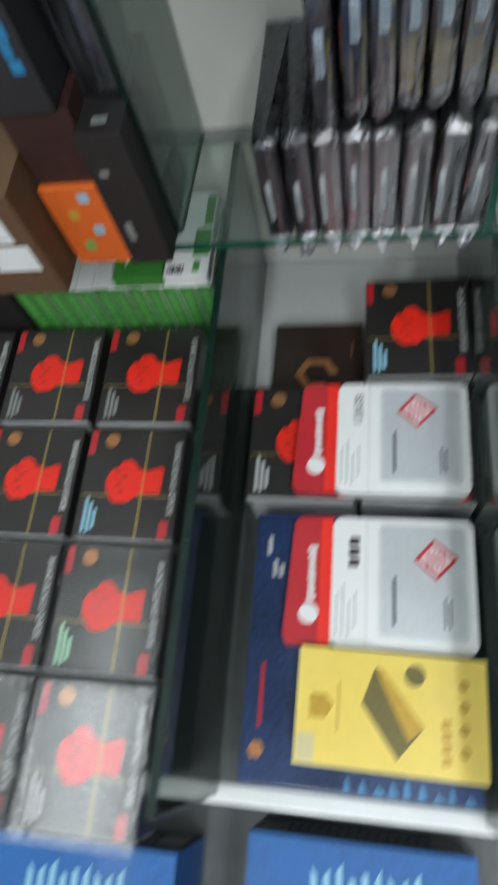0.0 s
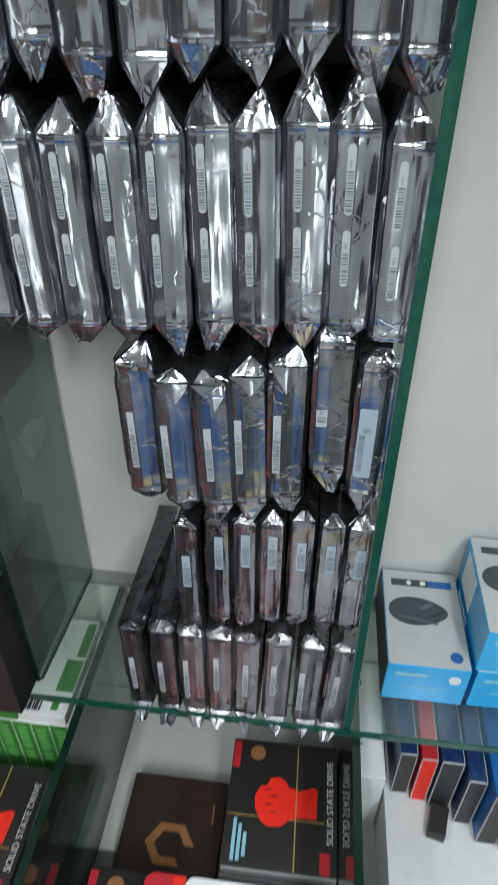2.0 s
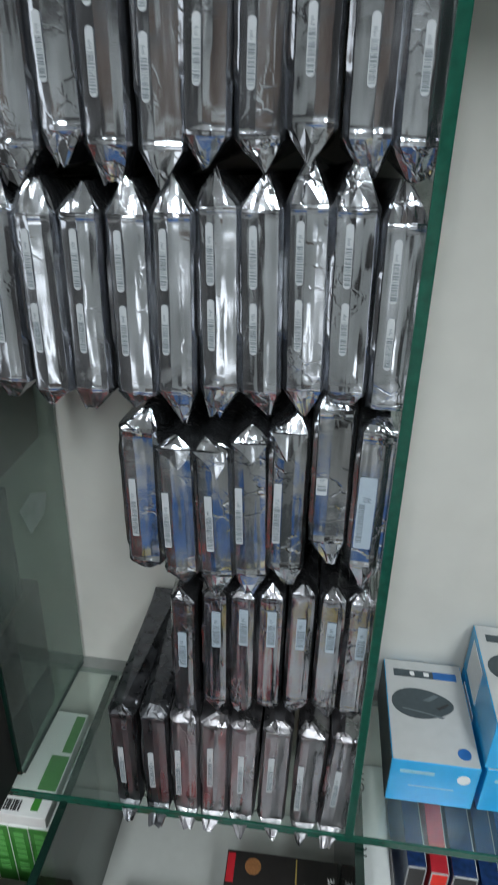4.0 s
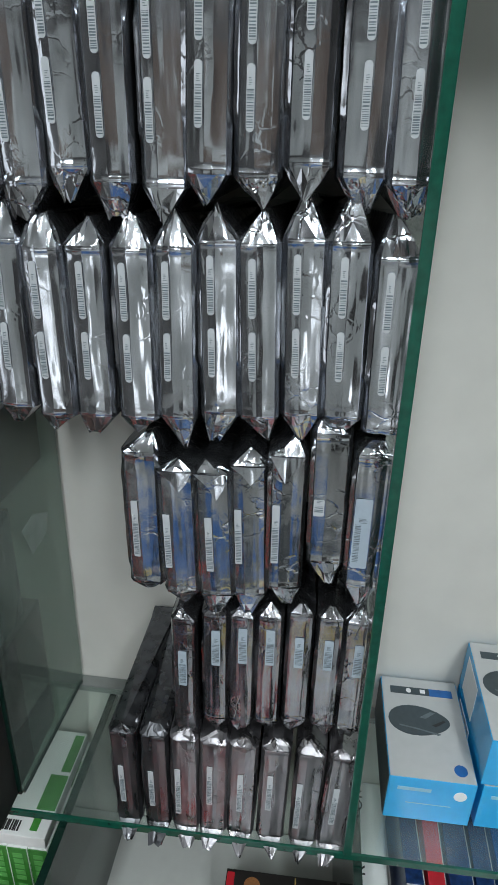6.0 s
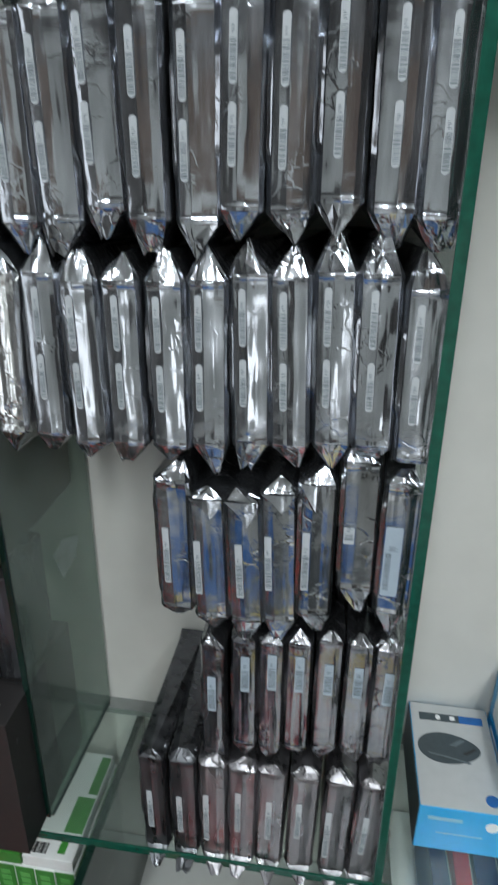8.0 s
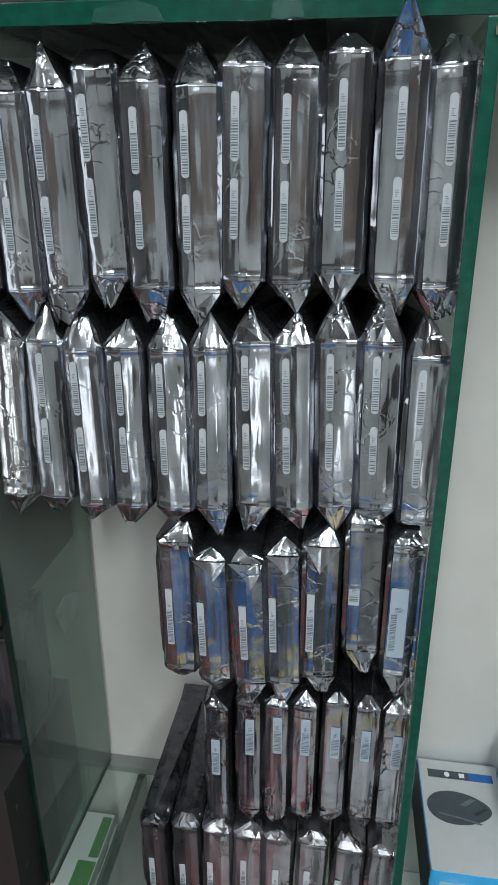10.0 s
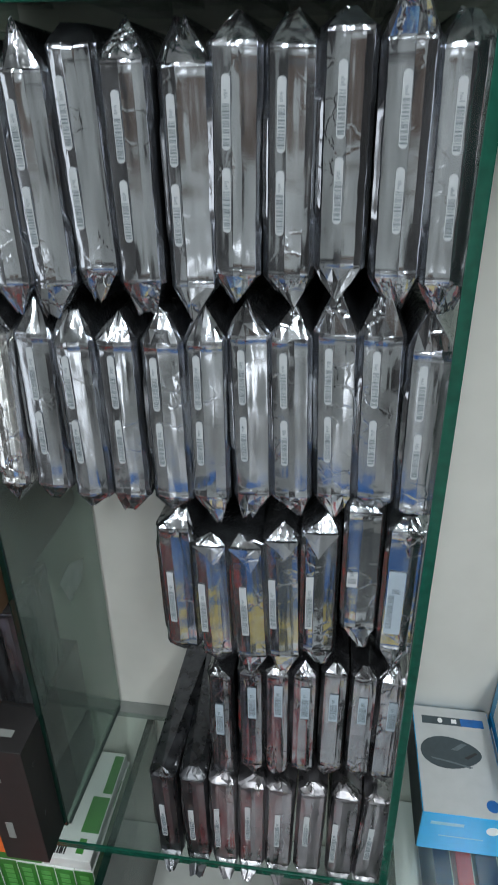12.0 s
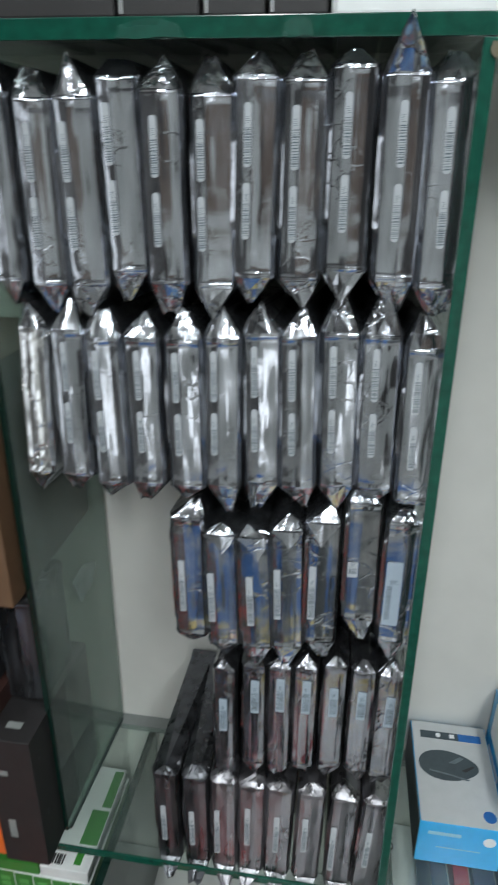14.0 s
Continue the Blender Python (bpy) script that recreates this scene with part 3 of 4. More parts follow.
drive(-0.1010, 0.4290, 1.6360, 0.0190, 0.0935, rng, "hard drive in a silver bag beside the glass partition", "hard drives of the top row", M_FOIL, [top_fold(rng), low_fold(rng)], [])
# second row
SECOND_ROW = ((0.1318, 1.5165, -0.0025, -0.22), (0.1088, 1.5225, -0.0030, -0.20), (0.0872, 1.5225, -0.0033, -0.30), (0.0640, 1.5195, -0.0030, -0.25), (0.0428, 1.5200, -0.0020, -0.33),
              (0.0187, 1.5160, 0.0, -0.37), (-0.0028, 1.5145, -0.0010, -0.33), (-0.0278, 1.5140, -0.0005, -0.20), (-0.0500, 1.5130, -0.0010, -0.35), (-0.0745, 1.5165, 0.0020, -0.15))
for i, (x, z0, lean, f) in enumerate(SECOND_ROW):
    ends = [top_fold(rng), low_fold(rng, (0.010, 0.018))]
    if i in (1, 2):
        ends[0] = (0.022, 0.10, 0.0, 0.002)
    if i == 0:
        ends[1] = (0.003, 0.8, 0.0, 0.006)
    drive(x, 0.4290 + rng.uniform(-0.0015, 0.0015), z0, 0.0228, 0.0935, rng, SILVER, "hard drives of the second row", M_FOIL, ends,
          [(f, 0.0222, 0.0490, 0.0037, True), (f + rng.uniform(-0.03, 0.03), 0.0560, 0.0860, 0.0037, True)], lean, rng.uniform(-1.5, 1.5), slopes=(rng.uniform(2.5, 5.0), rng.uniform(2.0, 4.5)), sheen=(0.28, 0.80), crumple=1.3 if i == 4 else 1.0)
drive(-0.0985, 0.4290, 1.5160, 0.0185, 0.0945, rng, "hard drive in a crumpled pale silver bag, no sticker", "hard drives of the second row", M_FOIL_C, [top_fold(rng), low_fold(rng)], [], 0.0055, crumple=2.0)
# third row
THIRD_ROW = ((0.1310, 1.4110, 0.0905, -0.0010, (-0.25, 0.015, 0.063, 0.0098)), (0.1078, 1.4260, 0.0870, -0.0020, (-0.45, 0.034, 0.045, 0.0062)), (0.0835, 1.4045, 0.0935, -0.0012, (-0.50, 0.020, 0.061, 0.0044)), (0.0628, 1.3955, 0.0935, -0.0035, (-0.55, 0.025, 0.064, 0.0042)),
             (0.0418, 1.3935, 0.0890, -0.0040, (-0.25, 0.020, 0.059, 0.0044)), (0.0190, 1.3930, 0.0890, -0.0028, (-0.58, 0.020, 0.059, 0.0042)), (-0.0035, 1.3995, 0.0935, -0.0015, (-0.35, 0.021, 0.061, 0.0040)))
for i, (x, z0, h, lean, (f, m0, m1, mw)) in enumerate(THIRD_ROW):
    ends = [top_fold(rng, (0.006, 0.012)), low_fold(rng, (0.012, 0.020) if i < 6 else (0.005, 0.006))]
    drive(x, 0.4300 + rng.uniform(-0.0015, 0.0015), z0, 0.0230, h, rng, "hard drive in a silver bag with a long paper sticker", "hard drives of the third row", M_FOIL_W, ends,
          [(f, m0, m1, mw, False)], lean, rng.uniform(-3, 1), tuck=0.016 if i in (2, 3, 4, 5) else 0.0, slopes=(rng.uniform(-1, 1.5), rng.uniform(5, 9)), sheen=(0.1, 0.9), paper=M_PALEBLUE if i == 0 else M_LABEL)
# fourth row
FOURTH_ROW = ((0.1345, 1.2880, (0.20, 0.050, 0.077)), (0.1168, 1.2890, (0.0, 0.052, 0.077)), (0.0975, 1.2900, (0.0, 0.050, 0.076)), (0.0775, 1.2845, (0.1, 0.055, 0.085)),
              (0.0593, 1.2825, (0.1, 0.056, 0.086)), (0.0413, 1.2830, (0.1, 0.052, 0.082)), (0.0197, 1.2660, (-0.1, 0.045, 0.076)))
for i, (x, z0, (f, m0, m1)) in enumerate(FOURTH_ROW):
    ends = [top_fold(rng, (0.004, 0.009)), low_fold(rng, (0.009, 0.016))]
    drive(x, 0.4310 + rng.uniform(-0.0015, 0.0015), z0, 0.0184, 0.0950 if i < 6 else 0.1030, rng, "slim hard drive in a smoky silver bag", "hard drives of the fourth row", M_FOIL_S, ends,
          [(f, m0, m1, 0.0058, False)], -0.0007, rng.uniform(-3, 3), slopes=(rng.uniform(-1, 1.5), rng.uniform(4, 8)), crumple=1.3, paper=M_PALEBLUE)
# bottom row, on the glass
BOTTOM_ROW = ((0.1325, 0.0035, (-0.2, 0.025, 0.065)), (0.1110, 0.0010, (-0.55, 0.015, 0.065)), (0.0855, 0.0015, (-0.25, 0.032, 0.070)), (0.0620, 0.0012, (-0.1, 0.026, 0.067)),
              (0.0410, 0.0005, (-0.25, 0.030, 0.072)), (0.0195, -0.0005, (-0.45, 0.015, 0.065)), (-0.0025, -0.0012, (-0.3, 0.020, 0.059)), (-0.0260, -0.0012, (-0.25, 0.021, 0.061)))
for i, (x, lean, (f, m0, m1)) in enumerate(BOTTOM_ROW):
    ends = [top_fold(rng, (0.004, 0.008)), (rng.uniform(0.008, 0.013), rng.choice((0.12, 0.3, 0.5)), rng.uniform(-0.4, 0.4), -0.0145)]
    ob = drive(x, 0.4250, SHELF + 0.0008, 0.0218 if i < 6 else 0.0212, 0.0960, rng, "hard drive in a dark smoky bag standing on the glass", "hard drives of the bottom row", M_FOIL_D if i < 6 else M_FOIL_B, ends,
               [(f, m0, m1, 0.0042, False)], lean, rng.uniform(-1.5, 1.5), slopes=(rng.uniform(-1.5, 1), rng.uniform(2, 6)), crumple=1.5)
    if i > 5:
        part("drive_top", wrap_top(rng), M_FOIL_B, ob, "dark drive body under the film", smooth=True)


# ---- boxed drives with a red emblem ----
TEXT_SSD = letters("SOLID STATE DRIVE", 0.0086)
EMBLEM = ((-0.030, -0.006), (-0.031, 0.004), (-0.026, 0.012), (-0.020, 0.013), (-0.017, 0.019), (-0.008, 0.021), (-0.002, 0.018), (0.002, 0.013), (0.013, 0.011), (0.026, 0.015), (0.030, 0.013), (0.029, -0.010), (0.014, -0.010), (0.004, -0.012), (-0.004, -0.018), (-0.018, -0.019), (-0.024, -0.015))


def emblem_box(x, y, z, tint, rz=0.0, w=0.104, d=0.118, h=0.016):
    """A flat black carton, its printed face up; x, y is the middle of its base."""
    ob = root("drive_box", x, y, z, "flat black solid state drive box with a red emblem", "box", "black drive boxes", rz=rz)
    part("carton", box(-w / 2, w / 2, -d / 2 + 0.0008, d / 2, 0, h, 0.0012), M_BLACKCARD, ob)
    part("end_flap", box(-w / 2 + 0.001, w / 2 - 0.001, -d / 2, -d / 2 + 0.0012, 0.001, h - 0.0012), M_GREYCARD, ob, "pale grey end flap")
    part("red_emblem", slab([(px * 0.98 + 0.004, py * 1.15) for px, py in EMBLEM], h - 0.0003, h + 0.0003), M_RED, ob, "red printed emblem")
    bm = bmesh.new()
    for k, (ex, ey, el) in enumerate(((-0.019, 0.010, 0.010), (-0.014, 0.004, 0.012), (-0.018, -0.004, 0.010), (-0.013, -0.011, 0.009))):
        slab([(ex, ey), (ex + el * 0.5, ey + 0.0028), (ex + el, ey + 0.0016), (ex + el * 0.5, ey + 0.0014)], h + 0.0001, h + 0.0005, bm)
    part("emblem_strokes", bm, M_COCOA, ob, "dark strokes on the emblem")
    part("seal", slab(ring(-0.027, 0.046, 0.0075, 0.0075), h - 0.0003, h + 0.0003), M_COPPER, ob, "round copper seal")
    part("gold_line", box(0.0125, 0.0137, -d / 2 + 0.002, d / 2 - 0.002, h - 0.0003, h + 0.0004), M_GOLD, ob)
    part("cross_line", box(-w / 2 + 0.002, w / 2 - 0.012, -0.0145, -0.0137, h - 0.0003, h + 0.0002), M_GOLD, ob)
    lettering("title_print", TEXT_SSD, M_WHITEINK, ob, Matrix.Translation((w / 2 - 0.004, -0.032, h + 0.0002)) @ Matrix.Rotation(radians(90), 4, "Z"))
    part("red_tag", box(-w / 2 + 0.001, -w / 2 + 0.008, 0.030, d / 2 - 0.003, h - 0.0003, h + 0.0003), M_CRIMSON, ob, "red corner tag")
    part("red_tag", box(w / 2 - 0.016, w / 2 - 0.007, -d / 2 + 0.002, -d / 2 + 0.020, h - 0.0003, h + 0.0003), M_CRIMSON, ob, "red corner tag")
    bm = bmesh.new()
    for k, (a, b) in enumerate(((0.0, 0.036), (0.0, 0.031), (0.004, 0.024))):
        box(-w / 2 + 0.008 + 0.005 * k, -w / 2 + 0.0112 + 0.005 * k, -d / 2 + 0.006 + a, -d / 2 + 0.006 + b, h - 0.0003, h + 0.0003, bm=bm)
    part("small_print", bm, tint, ob)
    return ob


TINTS = (M_LBLUE, M_LEDGE, M_MINT, M_LEDGE, M_GREYCARD)
first = dict.fromkeys(range(len(TINTS)))


def emblem_at(x, y, z, n, rz=0.0):
    if first[n] is None:
        first[n] = emblem_box(x, y, z, TINTS[n], rz)
        return first[n]
    return copy_thing(first[n], pose(x, y, z, 0, 0, rz))


LAYERS = 4
for col in range(4):
    for row in range(4):
        cx, cy = -0.182 - 0.112 * col, 0.366 - 0.1245 * row
        for k in range(LAYERS):
            n = 1 if k < LAYERS - 1 else (1, 0, 2, 4)[row] if col == 0 else 3
            emblem_at(cx + rng.uniform(-0.001, 0.001), cy + rng.uniform(-0.001, 0.001), DECK + 0.0165 * k, n, rng.uniform(-0.6, 0.6))
for cx, cy, n in ((-0.011, 0.288, 4), (0.097, 0.2885, 1), (0.0985, 0.419, 0)):
    for k in range(LAYERS):
        emblem_at(cx + rng.uniform(-0.001, 0.001), cy + rng.uniform(-0.001, 0.001), DECK + 0.0165 * k, n, rng.uniform(-0.6, 0.6))
DECKTOP = DECK + 0.0165 * LAYERS

# clear wrap over the front boxes
def wrap_sheet(x0, x1, y0, y1, z, nx=40, ny=40):
    bm = bmesh.new()
    grid = []
    for a in range(nx + 1):
        for b in range(ny + 1):
            u, v = a / nx, b / ny
            rim = max(0.0, 1 - min(u, 1 - u, v, 1 - v) * 14)
            p = Vector((u * 9, v * 11, 3))
            grid.append(bm.verts.new((x0 + (x1 - x0) * u + 0.002 * noise.noise(p * 2), y0 + (y1 - y0) * v, z + 0.0012 + 0.00022 * noise.noise(p * 0.5) + rim * (0.004 * noise.noise(p * 3 + Vector((5, 5, 5))) + 0.001))))
    for a in range(nx):
        for b in range(ny):
            k = a * (ny + 1) + b
            bm.faces.new((grid[k], grid[k + ny + 1], grid[k + ny + 2], grid[k + 1]))
    return bm


for wx0, wx1, wy0, wy1 in ((-0.238, -0.126, -0.075, 0.052), (-0.350, -0.241, -0.078, 0.052), (-0.238, -0.127, 0.055, 0.176), (-0.350, -0.242, 0.055, 0.176)):
    tagged(part("plastic_wrap", wrap_sheet(wx0, wx1, wy0, wy1, DECKTOP + 0.0004), M_WRAP if wy0 < 0 else M_WRAP_T, smooth=True), "crinkled clear plastic wrap lying on a drive box", "wrap", "clear wraps")

# dark box with a gold hexagon at the back
ob = root("component_box", -0.0055, 0.400, DECK, "dark brown box with a gold hexagon emblem", "box")
part("carton", box(-0.0485, 0.0485, -0.055, 0.052, 0, 0.025, 0.0015), M_COCOA, ob)
bm = bmesh.new()
hexa, inner = ring(0.0, -0.012, 0.024, 0.021, 6), ring(0.0, -0.012, 0.015, 0.013, 6)
for i in range(5):
    slab([hexa[i], hexa[i + 1], inner[i + 1], inner[i]], 0.0247, 0.0254, bm)
part("gold_hexagon", bm, M_COPPER, ob, "copper-gold open hexagon")
part("side_mark", box(0.037, 0.0385, 0.01, 0.028, 0.0247, 0.0254), M_COPPER, ob)


# ---- blister cards ----
def blister(x, y, z, title, rz=0.0, sx=0.034, sy=0.026):
    """A white hang card with a crimson head and a clear window over a metal drive."""
    w, d, h = 0.161, 0.113, 0.013
    ob = root("blister_pack", x, y, z, "white and red blister pack with a silver drive behind its window", "package", "blister packs", rz=rz)
    part("card", slab(rounded(-w / 2 + 0.04, w / 2, -d / 2, d / 2, 0.009), 0, h), M_WHITECARD, ob, "glossy white card")
    head = [(-w / 2 + 0.0405, -d / 2), (-w / 2 + 0.0405, d / 2), (-w / 2 + 0.012, d / 2), (-w / 2 + 0.006, d / 2 - 0.005), (-w / 2, -d / 2 + 0.008), (-w / 2 + 0.004, -d / 2)]
    part("header", slab(head, 0, h - 0.0005), M_CRIMSON, ob, "crimson header")
    part("header_joint", box(-w / 2 + 0.030, -w / 2 + 0.0405, -d / 2 + 0.001, d / 2 - 0.001, h - 0.001, h + 0.0002), M_RED, ob)
    x0, x1, y0, y1 = 0.003, 0.071, -0.044, 0.048
    part("window_well", slab(rounded(x0 - 0.003, x1 + 0.003, y0 - 0.003, y1 + 0.003, 0.006), h - 0.0005, h + 0.0012), M_WELL, ob, "raised clear window rim")
    part("drive_case", slab(rounded(x0, x1, y0, y1, 0.003), h + 0.0005, h + 0.0022), M_SSD, ob, "brushed grey drive case")
    dia = [(sx - 0.002, sy + 0.018), (sx + 0.019, sy + 0.002), (sx + 0.001, sy - 0.017), (sx - 0.018, sy)]
    part("diamond_rim", slab(dia, h + 0.002, h + 0.0026), M_CRIMSON, ob, "red diamond")
    part("diamond", slab([(sx + (a - sx) * 0.78, sy + (b - sy) * 0.78) for a, b in dia], h + 0.0024, h + 0.0029), M_PINK, ob, "pale pink diamond")
    for k in range(4):
        part("print_line", box(sx - 0.007 + 0.0042 * k, sx - 0.0058 + 0.0042 * k, sy - 0.006, sy + 0.007, h + 0.0027, h + 0.0032), M_CRIMSON, ob)
    bm = bmesh.new()
    box(0.012, 0.0145, -0.036, 0.004, h + 0.002, h + 0.0025, bm=bm)
    box(0.054, 0.0555, -0.036, -0.012, h + 0.002, h + 0.0025, bm=bm)
    box(0.058, 0.0595, -0.036, -0.014, h + 0.002, h + 0.0025, bm=bm)
    part("case_print", bm, M_SLATE, ob)
    bm = bmesh.new()
    slab(ring(-0.059, -0.030, 0.0085, 0.0085), h - 0.0006, h + 0.0004, bm)
    for k, wd in enumerate((0.0075, 0.006, 0.0055, 0.0065, 0.006, 0.0055, 0.0065, 0.008)):
        box(-0.0575 - wd / 2, -0.0575 + wd / 2, -0.019 + 0.0062 * k, -0.0145 + 0.0062 * k, h - 0.0006, h + 0.0004, bm=bm)
    part("logo", bm, M_WHITEINK, ob, "white plain logo shapes")
    bm = bmesh.new()
    for k, (a, b) in enumerate(((-0.047, -0.012), (-0.047, -0.004), (-0.047, -0.018), (-0.040, -0.010))):
        box(-0.036 + 0.0052 * k, -0.0345 + 0.0052 * k, a, b, h - 0.0003, h + 0.0003, bm=bm)
    part("small_print", bm, M_GREYCARD, ob)
    part("score_line", box(-0.0105, -0.0099, -d / 2 + 0.001, d / 2 - 0.001, h - 0.0003, h + 0.0003), M_GREYCARD, ob)
    if title:
        lettering("capacity_print", letters(title, 0.0115), M_INK, ob, Matrix.Translation((-0.0165, 0.012, h + 0.0003)) @ Matrix.Rotation(radians(90), 4, "Z"))
    else:
        bm = bmesh.new()
        for k in range(3):
            box(-0.0255, -0.0165, 0.012 + 0.0095 * k, 0.0195 + 0.0095 * k, h - 0.0003, h + 0.0003, bm=bm)
        part("capacity_print", bm, M_INK, ob)
    return ob


blister(0.0625, 0.288, DECKTOP + 0.0005, "120GB")
# wide navy carton with a second pack and a yellow box on it
ob = root("navy_box", 0.050, 0.100, DECK, "large dark blue printed carton lying flat", "box")
part("carton", box(-0.099, 0.093, -0.114, 0.114, 0, 0.064, 0.0015), M_NAVY, ob)
bm = bmesh.new()
for k, (a, b) in enumerate(((0.075, 0.092), (0.055, 0.070), (0.055, 0.066))):
    box(-0.088 + 0.006 * k, -0.084 + 0.006 * k, a, b, 0.0637, 0.0643, bm=bm)
part("small_print", bm, M_GREYCARD, ob)
part("red_stripe", box(-0.086, -0.083, -0.070, -0.02, 0.0637, 0.0643), M_CRIMSON, ob)
part("seal", slab(ring(-0.086, -0.088, 0.007, 0.007, 6), 0.0637, 0.0644), M_COPPER, ob, "copper hexagon seal")
for k in range(9):
    a, b, c = -0.014 + 0.0115 * k, rng.uniform(0.005, 0.010), rng.uniform(-0.108, -0.097)
    part("blue_streak", slab([(a, -0.1125), (a + b, -0.1125), (a + b * rng.uniform(0.5, 0.9), c - 0.003), (a + b * 0.3, c)], 0.0637, 0.0642), M_STREAK, ob, "blue printed streak")
blister(0.0620, 0.152, DECK + 0.0645, "", sx=0.048, sy=0.020)

ob = root("yellow_box", 0.0715, 0.049, DECK + 0.0645, "bright yellow drive box with a tilted drive picture", "box", rz=-1.0)
part("carton", box(-0.0735, 0.0735, -0.044, 0.044, 0, 0.022, 0.001), M_YELLOW, ob)
bm = slab([(-0.022, 0.004), (-0.012, 0.032), (-0.006, 0.030), (0.026, -0.010), (0.006, -0.034)], 0.0217, 0.0223)
part("drive_picture", bm, M_OLIVE, ob, "dark olive drive picture")
part("drive_picture", slab([(-0.012, 0.031), (-0.006, 0.030), (0.026, -0.010), (0.014, -0.020)], 0.0219, 0.0226), M_AMBER, ob, "amber drive picture")
part("badge", slab(ring(0.019, 0.028, 0.008, 0.008), 0.0217, 0.0223), M_OLIVE, ob, "olive round badge")
part("emblem", slab([(-0.063, 0.008), (-0.050, 0.008), (-0.044, 0.000), (-0.050, -0.010), (-0.063, -0.010)], 0.0217, 0.0223), M_AMBER, ob)
bm = bmesh.new()
box(-0.041, -0.0395, -0.018, 0.018, 0.0217, 0.0222, bm=bm)
for k in range(4):
    slab(ring(0.056, 0.024 - 0.016 * k, 0.004, 0.004, 12), 0.0217, 0.0222, bm)
for k in range(4):
    box(0.039, 0.046, -0.034 + 0.0085 * k, -0.0275 + 0.0085 * k, 0.0217, 0.0222, bm=bm)
part("small_print", bm, M_AMBER, ob)
part("sticker", box(-0.0715, -0.058, -0.042, -0.022, 0.0217, 0.0223), M_STICKER, ob, "square pale sticker")


# ---- lowest shelf: blue cartons ----
def blue_carton(x, y, z, w, d, h):
    ob = root("blue_box", x, y, z, "blue printed carton on the lowest shelf", "box", "blue cartons")
    part("carton", box(-w / 2, w / 2, -d / 2, d / 2, 0, h, 0.0015), M_BLUE, ob)
    for k in range(9):
        a = -w * 0.22 + 0.0125 * k
        bm = slab([(a, 0.10 - 0.004 * (k % 2)), (a + 0.010, 0.10), (a + 0.008, 0.228 + 0.006 * (k % 3)), (a + 0.002, 0.235 - 0.005 * (k % 2))], h - 0.0003, h + 0.0003)
        part("ice_streak", bm, M_LBLUE, ob, "pale blue printed streak")
    bm = bmesh.new()
    for k in range(14):
        box(-w * 0.33 + 0.0105 * k, -w * 0.33 + 0.0105 * k + 0.007, d / 2 - 0.0003, d / 2 + 0.0003, h * 0.42, h * 0.56, bm=bm)
    part("title_print", bm, M_GREYCARD, ob)
    # Rear side laid over in navy for the shade it stands in.
    part("spine", box(-w / 2 + 0.001, w / 2 - 0.001, d / 2 - 0.0005, d / 2 + 0.0001, 0.001, h - 0.003), M_NAVY, ob, "rear side of the carton, its shade painted navy")
    part("sticker", box(w * 0.33, w * 0.46, d / 2 - 0.0004, d / 2 + 0.0005, h * 0.2, h * 0.65), M_GREYCARD, ob)
    part("sticker", box(-w * 0.46, -w * 0.34, d / 2 - 0.0004, d / 2 + 0.0005, h * 0.45, h * 0.75), M_GREYCARD, ob)
    return ob


b = blue_carton(0.048, -0.33, 0.72, 0.225, 0.52, 0.13)
copy_thing(b, pose(-0.25, -0.36, 0.72))


# ---- green boxes beside the glass, left bay ----
def green_box(x, y, z, w, d, h):
    ob = root("green_box", x, y, z, "slim green and white drive box standing upright", "box", "green drive boxes")
    part("carton", box(-w / 2, w / 2, -d / 2 + 0.0007, d / 2, 0, h, 0.0006), M_WHITECARD, ob, "white carton")
    part("spine", box(-w / 2 + 0.0007, w / 2 - 0.0007, -d / 2, -d / 2 + 0.001, 0.001, h - 0.001), M_GREEN, ob, "green spine")
    bm = bmesh.new()
    for k in range(7):
        box(-0.0048, 0.0042, -d / 2 - 0.0003, -d / 2 + 0.0005, h * 0.42 + 0.0082 * k + 0.004 * (k > 1), h * 0.42 + 0.0082 * k + 0.0058 + 0.004 * (k > 1), bm=bm)
    part("title_print", bm, M_LEAF, ob)
    part("side_print", box(w / 2 - 0.0004, w / 2 + 0.00015, -d / 2 + 0.001, d / 2 - 0.001, 0.001, h - 0.001), M_GREEN, ob, "green printed side")
    part("green_patch", box(-w / 2 + 0.001, w / 2 - 0.001, d * 0.05, d * 0.3, h - 0.0004, h + 0.0003), M_GREEN, ob, "green printed patch")
    return ob


g = green_box(-0.1197, 0.4995, DECK, 0.0186, 0.115, 0.115)
for k in range(1, 12):
    copy_thing(g, pose(-0.1197 - 0.0190 * k, 0.4995 + rng.uniform(-0.001, 0.001), DECK))


# Added block that keeps the corner left of the green boxes black.
ob = root("dark_carton", -0.425, 0.4995, DECK, "black block added to darken the corner by the green boxes", "box")
part("carton", box(-0.080, 0.080, -0.058, 0.058, 0, 0.118, 0.0012), M_DARKBOX, ob)
part("flap_seam", box(-0.079, 0.079, -0.0585, -0.0575, 0.060, 0.0607), M_INK, ob)


# a green carton and a white one lying on the upright boxes
ob = root("leaf_carton", -0.188, 0.4995, DECK + 0.1155, "flat green and white carton lying on slim boxes", "box")
part("carton", box(-0.027, 0.027, -0.056, 0.056, 0, 0.014, 0.001), M_GREEN, ob)
